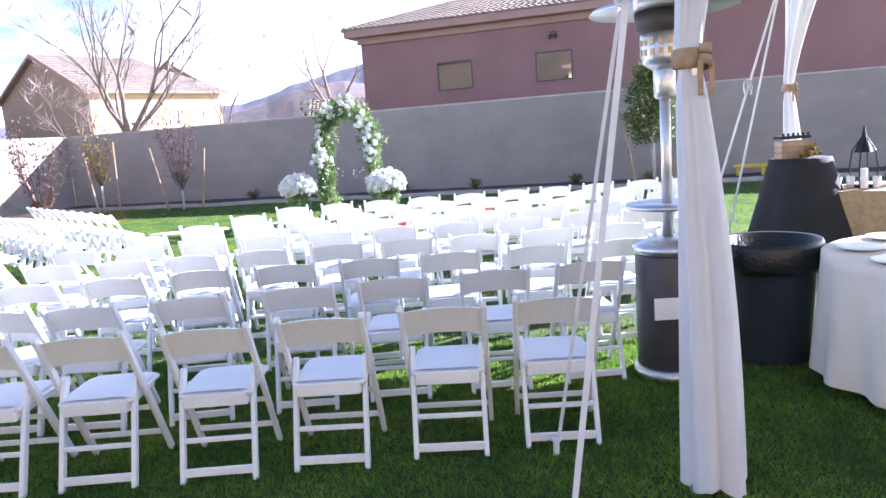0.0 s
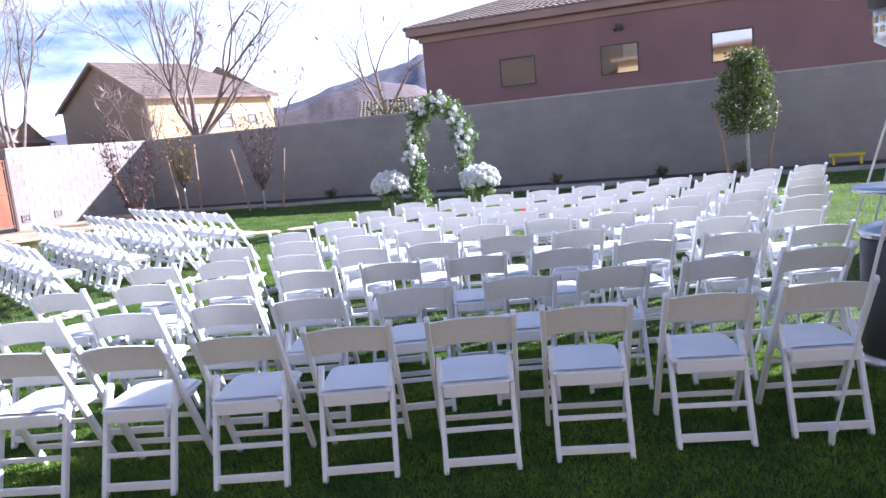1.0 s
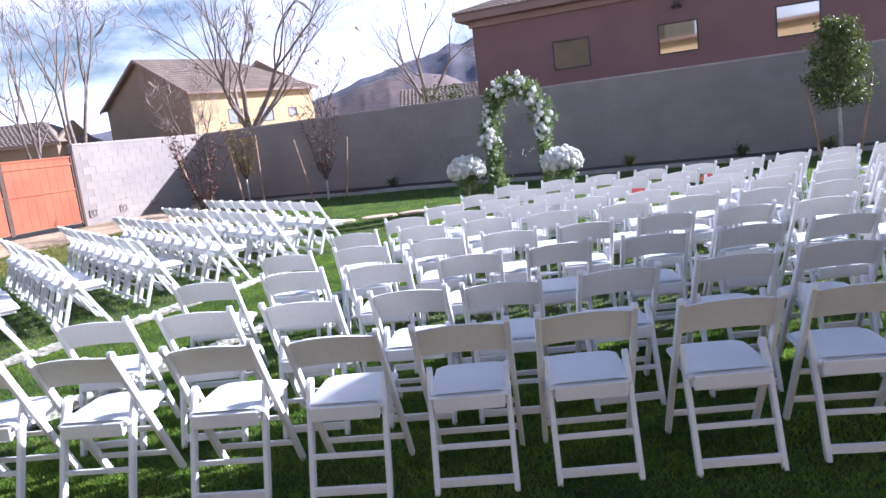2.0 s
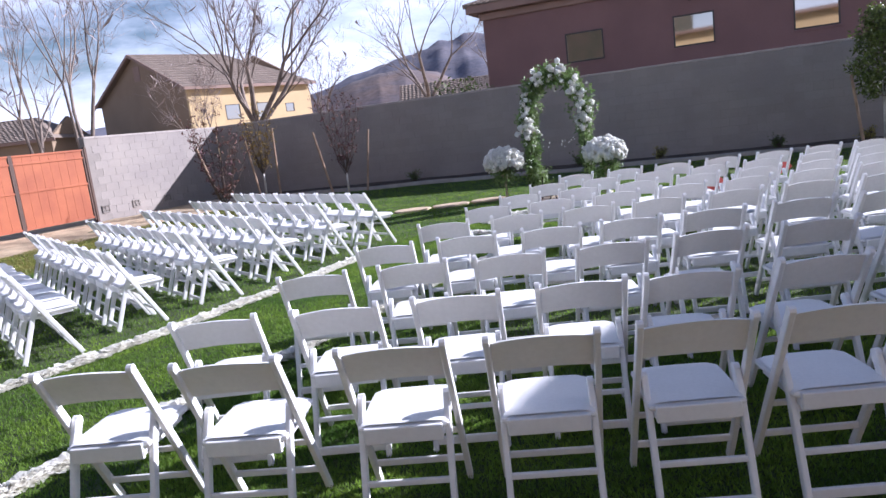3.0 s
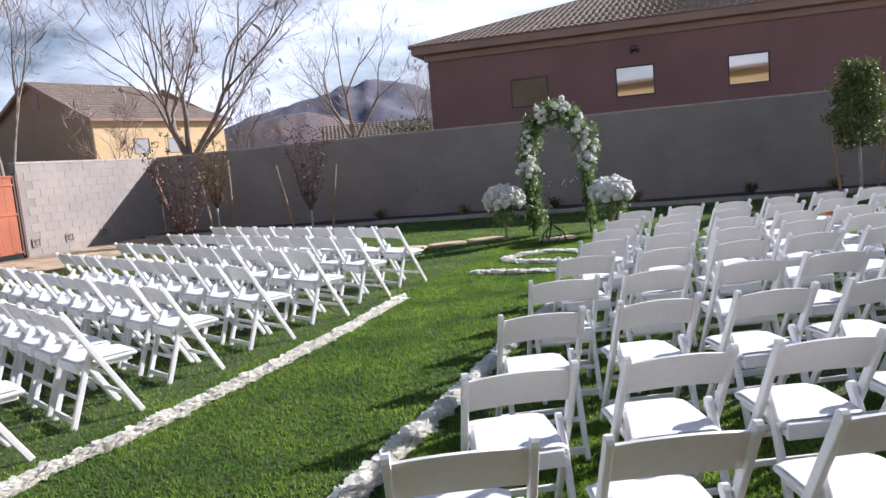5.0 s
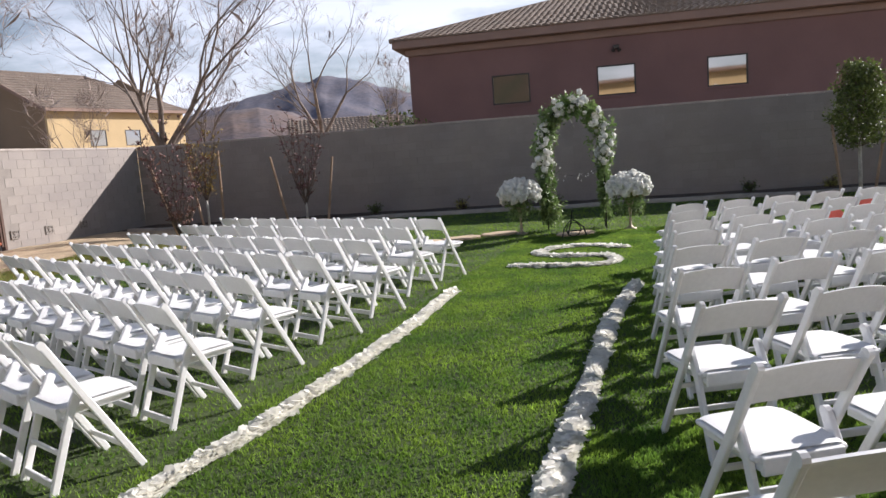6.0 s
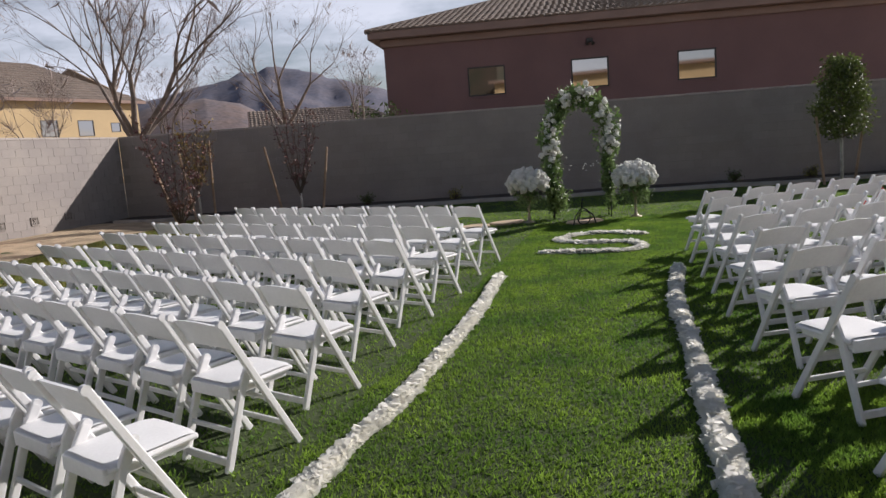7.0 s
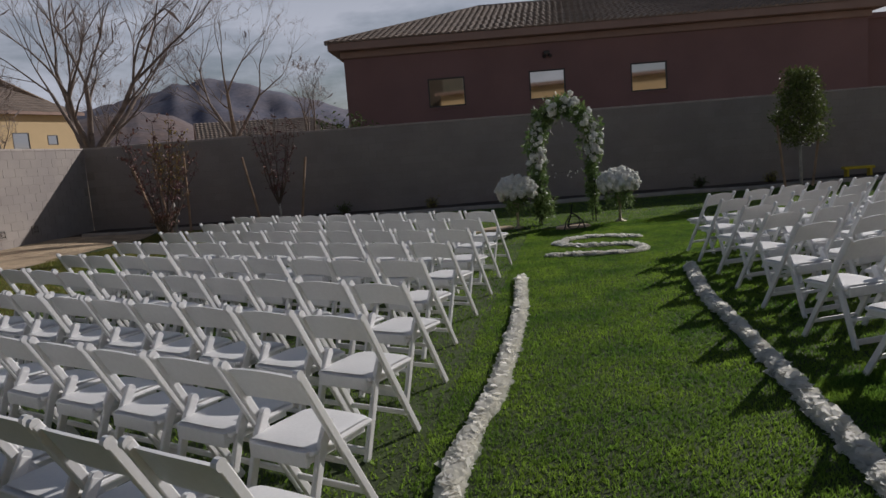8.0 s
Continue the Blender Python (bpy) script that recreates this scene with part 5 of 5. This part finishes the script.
def plates():
    rng = random.Random(4)
    bm = bmesh.new()
    lathe(bm, [(0.08, 0.0), (0.09, 0.004), (0.135, 0.018), (0.138, 0.021), (0.13, 0.021), (0.085, 0.009), (0.02, 0.008)], 36)
    me = mesh_of("dinner_plate", bm, PLATE, True)
    for k in range(8):
        a = 2 * math.pi * k / 8 + 0.3
        ob = tagged(new("dinner_plate", me), "white china dinner plate on the ivory cloth", "plate", "place settings")
        ob.matrix_basis = pose(4.38 + 0.55 * math.cos(a), 4.75 + 0.55 * math.sin(a), 0.775)


plates()


def box_planter(x, y, z):
    b = thing("flower_box", "small wooden crate of yellow flowers on the black table", "flower box", m=pose(x, y, z))
    bm = bmesh.new()
    for k in range(3):
        box(bm, (-0.13, -0.09, k * 0.06 + 0.002), (0.13, -0.078, k * 0.06 + 0.055), 0.003)
        box(bm, (-0.13, 0.078, k * 0.06 + 0.002), (0.13, 0.09, k * 0.06 + 0.055), 0.003)
        box(bm, (-0.142, -0.09, k * 0.06 + 0.002), (-0.13, 0.09, k * 0.06 + 0.055), 0.003)
        box(bm, (0.13, -0.09, k * 0.06 + 0.002), (0.142, 0.09, k * 0.06 + 0.055), 0.003)
    part("crate", bm, STAKE, b, "brown wooden crate")
    bm = bmesh.new()
    box(bm, (-0.15, -0.1, 0.2), (0.15, 0.1, 0.23), 0.004)
    for k in range(6):
        box(bm, (-0.14 + k * 0.05, -0.1, 0.23), (-0.12 + k * 0.05, -0.08, 0.26), 0.003)
    part("crate_top", bm, IRON, b, "dark crate top")
    rng = random.Random(9)
    v, f = [], []
    for k in range(40):
        blossom(v, f, rng, Vector((rng.gauss(0.1, 0.04), rng.gauss(-0.16, 0.03), rng.uniform(0.02, 0.14))), 0.022)
    ob = new("flowers", raw_mesh("flowers", v, f, YELLOW))
    ob.parent = b
    tagged(ob, "pale yellow flowers")


box_planter(5.05, 8.38, 1.108)


def lantern(x, y, z, s):
    l = thing("lantern", "black iron candle lantern on the buffet table", "lantern", "lanterns on the buffet", pose(x, y, z))
    bm = bmesh.new()
    box(bm, (-0.1 * s, -0.1 * s, 0), (0.1 * s, 0.1 * s, 0.03 * s), 0.004)
    part("base", bm, IRON, l)
    for a in (-1, 1):
        for b in (-1, 1):
            bm = bmesh.new()
            tube(bm, [(a * 0.085 * s, b * 0.085 * s, 0.02), (a * 0.1 * s, b * 0.1 * s, 0.2 * s), (a * 0.08 * s, b * 0.08 * s, 0.4 * s), (a * 0.02 * s, b * 0.02 * s, 0.54 * s)], 0.008 * s, 6)
            part("upright", bm, IRON, l)
    bm = bmesh.new()
    lathe(bm, [(0.11 * s, 0.38 * s), (0.08 * s, 0.45 * s), (0.03 * s, 0.55 * s), (0.012 * s, 0.66 * s)], 4)
    part("roof", bm, IRON, l)
    bm = bmesh.new()
    lathe(bm, [(0.04 * s, 0.03 * s), (0.04 * s, 0.2 * s), (0.03 * s, 0.205 * s)], 16)
    part("candle", bm, PLATE, l, "white pillar candle", True)


def buffet():
    c = Vector((6.22, 8.13))
    ang = math.degrees(math.atan2(TN.y, TN.x))
    t = thing("buffet_table", "long buffet table with a brown cloth skirt under the tent", "table", m=pose(c.x, c.y, 0, 0, 0, ang))
    bm = bmesh.new()
    box(bm, (-1.2, -0.38, 0.72), (1.2, 0.38, 0.75), 0.006)
    part("tabletop", bm, STAKE, t)
    bm = bmesh.new()
    n = 150
    per = [(-1.22, -0.4), (1.22, -0.4), (1.22, 0.4), (-1.22, 0.4)]
    loop = []
    for k in range(4):
        p, q = Vector(per[k]), Vector(per[(k + 1) % 4])
        m = int((q - p).length / 0.04)
        loop += [p.lerp(q, i / m) for i in range(m)]
    lo = [bm.verts.new((p.x * (1.02 + 0.012 * math.sin(i * 1.1)), p.y * (1.05 + 0.03 * math.sin(i * 1.1)), 0.03)) for i, p in enumerate(loop)]
    hi = [bm.verts.new((p.x, p.y, 0.755)) for p in loop]
    for i in range(len(loop)):
        j = (i + 1) % len(loop)
        bm.faces.new((lo[i], lo[j], hi[j], hi[i]))
    bm.faces.new(hi)
    part("skirt", bm, BURLAP, t, "pleated brown table skirt")
    def at(u, v):
        w = Matrix.Rotation(radians(ang), 2) @ Vector((u, v))
        return c.x + w.x, c.y + w.y
    lantern(*at(-0.5, 0.0), 0.757, 0.95)
    lantern(*at(-0.2, 0.12), 0.757, 0.75)
    bm = bmesh.new()
    lathe(bm, [(0.03, 0), (0.035, 0.01), (0.04, 0.12), (0.038, 0.12), (0.032, 0.015)], 14)
    cup = mesh_of("white_cup", bm, PLATE, True)
    rng = random.Random(2)
    for k in range(9):
        ob = tagged(new("cup", cup), "white cup on the buffet table", "cup", "cups on the buffet")
        ob.matrix_basis = pose(*at(-1.1 + k * 0.12 + rng.uniform(-0.02, 0.02), rng.uniform(-0.25, 0.1)), 0.757)
    bm = bmesh.new()
    box(bm, (-0.2, -0.13, 0), (0.2, 0.13, 0.03), 0.01)
    tray = solid("serving_tray", bm, PLATE, "white serving tray on the buffet table", "tray")
    tray.matrix_basis = pose(*at(-0.45, 0.18), 0.757, 0, 0, ang)


buffet()


def yellow_planter():
    x, y = on_wall(20.2, 0.6)
    b = thing("yellow_toy_bench", "small yellow plastic bench in the soil bed", "bench", m=pose(x, y, ground_z(x, y), 0, 0, -25))
    bm = bmesh.new()
    box(bm, (-0.36, -0.14, 0.2), (0.36, 0.14, 0.27), 0.02)
    part("seat", bm, YELLOWPAINT, b)
    for s in (-1, 1):
        bm = bmesh.new()
        box(bm, (s * 0.27 - 0.03, -0.11, -0.02), (s * 0.27 + 0.03, 0.11, 0.2), 0.01)
        part("leg", bm, YELLOWPAINT, b)


yellow_planter()


def chair_programs():
    """Folded coral paper fans left on two seats of the far rows."""
    for x, y in ((0.85, 10.25), (1.95, 11.2)):
        bm = bmesh.new()
        for k in range(7):
            a = radians(-60 + 20 * k)
            bar(bm, (0, 0, 0), (0.14 * math.sin(a), 0.01 * (k % 2), 0.16 * math.cos(a)), 0.05, 0.004, 0, (0, 0, 1) if abs(math.sin(a)) > 0.7 else (1, 0, 0))
        ob = solid("paper_fan", bm, REDCLOTH, "coral red paper fan standing on a chair seat", "paper fan")
        ob.matrix_basis = pose(x, y, 0.46, -14)


chair_programs()


# ---- grass ----
def lawn_blades(name, label, mat, n, area, w, h, seed, keep):
    """Single mown blades as loose triangles."""
    rng = np.random.default_rng(seed)
    x = rng.uniform(area[0], area[1], n)
    y = rng.uniform(area[2], area[3], n)
    ok = keep(x, y)
    x, y = x[ok], y[ok]
    m = len(x)
    d1 = (x - CORNER.x) * INTO.x + (y - CORNER.y) * INTO.y
    side = (x - CORNER.x) * SIDE_IN.x + (y - CORNER.y) * SIDE_IN.y
    t = np.clip((np.minimum(d1, np.abs(side)) - 0.8) / 2.8, 0, 1)
    z = 0.15 * (1 - t * t * (3 - 2 * t))
    a = rng.uniform(0, 2 * np.pi, m)
    ww = w * rng.uniform(0.6, 1.4, m)
    patch = 0.75 + 0.35 * np.sin(x * 1.9 + 1.3 * np.sin(y * 1.3)) * np.sin(y * 2.3 + np.sin(x * 1.7))
    hh = h * rng.uniform(0.55, 1.3, m) * (0.75 + 0.25 * patch)
    tx, ty = rng.normal(0, 0.55, m) * hh, rng.normal(0, 0.55, m) * hh
    v = np.empty((m, 3, 3))
    v[:, 0] = np.stack([x - np.cos(a) * ww, y - np.sin(a) * ww, z - 0.003], 1)
    v[:, 1] = np.stack([x + np.cos(a) * ww, y + np.sin(a) * ww, z - 0.003], 1)
    v[:, 2] = np.stack([x + tx, y + ty, z + hh], 1)
    tagged(new(name, soup(name, v.reshape(-1, 3), mat)), label, "grass", kind="stuff")


def on_lawn(x, y):
    d1 = (x - CORNER.x) * INTO.x + (y - CORNER.y) * INTO.y
    side = (x - CORNER.x) * SIDE_IN.x + (y - CORNER.y) * SIDE_IN.y
    return (d1 > 1.72) & (side > 2.45 + 0.25 * np.sin(y * 1.7) * np.sin(y * 0.6 + x))


def aisle(x, y):
    u = x + 5.0 - (y - 6.0) * 0.47
    return on_lawn(x, y) & (u > -0.9) & (u < 2.9)


def dry(x, y):
    side = (x - CORNER.x) * SIDE_IN.x + (y - CORNER.y) * SIDE_IN.y
    return on_lawn(x, y) & (side < 4.6 + 0.8 * np.sin(y * 1.1))


lawn_blades("aisle_grass", "short mown green grass in the aisle", GRASS, 520000, (-8, 1.5, 2.0, 15), 0.0045, 0.025, 1, aisle)
lawn_blades("tent_grass", "short mown green grass beside the tent", GRASS, 330000, (-3.5, 5.5, 1.6, 6.2), 0.005, 0.026, 4, on_lawn)
lawn_blades("lawn_grass", "short mown green lawn grass", GRASS, 620000, (-15, 9, 1.0, 25), 0.007, 0.028, 2, on_lawn)
lawn_blades("dry_grass", "dry yellowed grass by the gravel", DRYGRASS, 230000, (-15, -4, 12, 25), 0.009, 0.035, 3, dry)
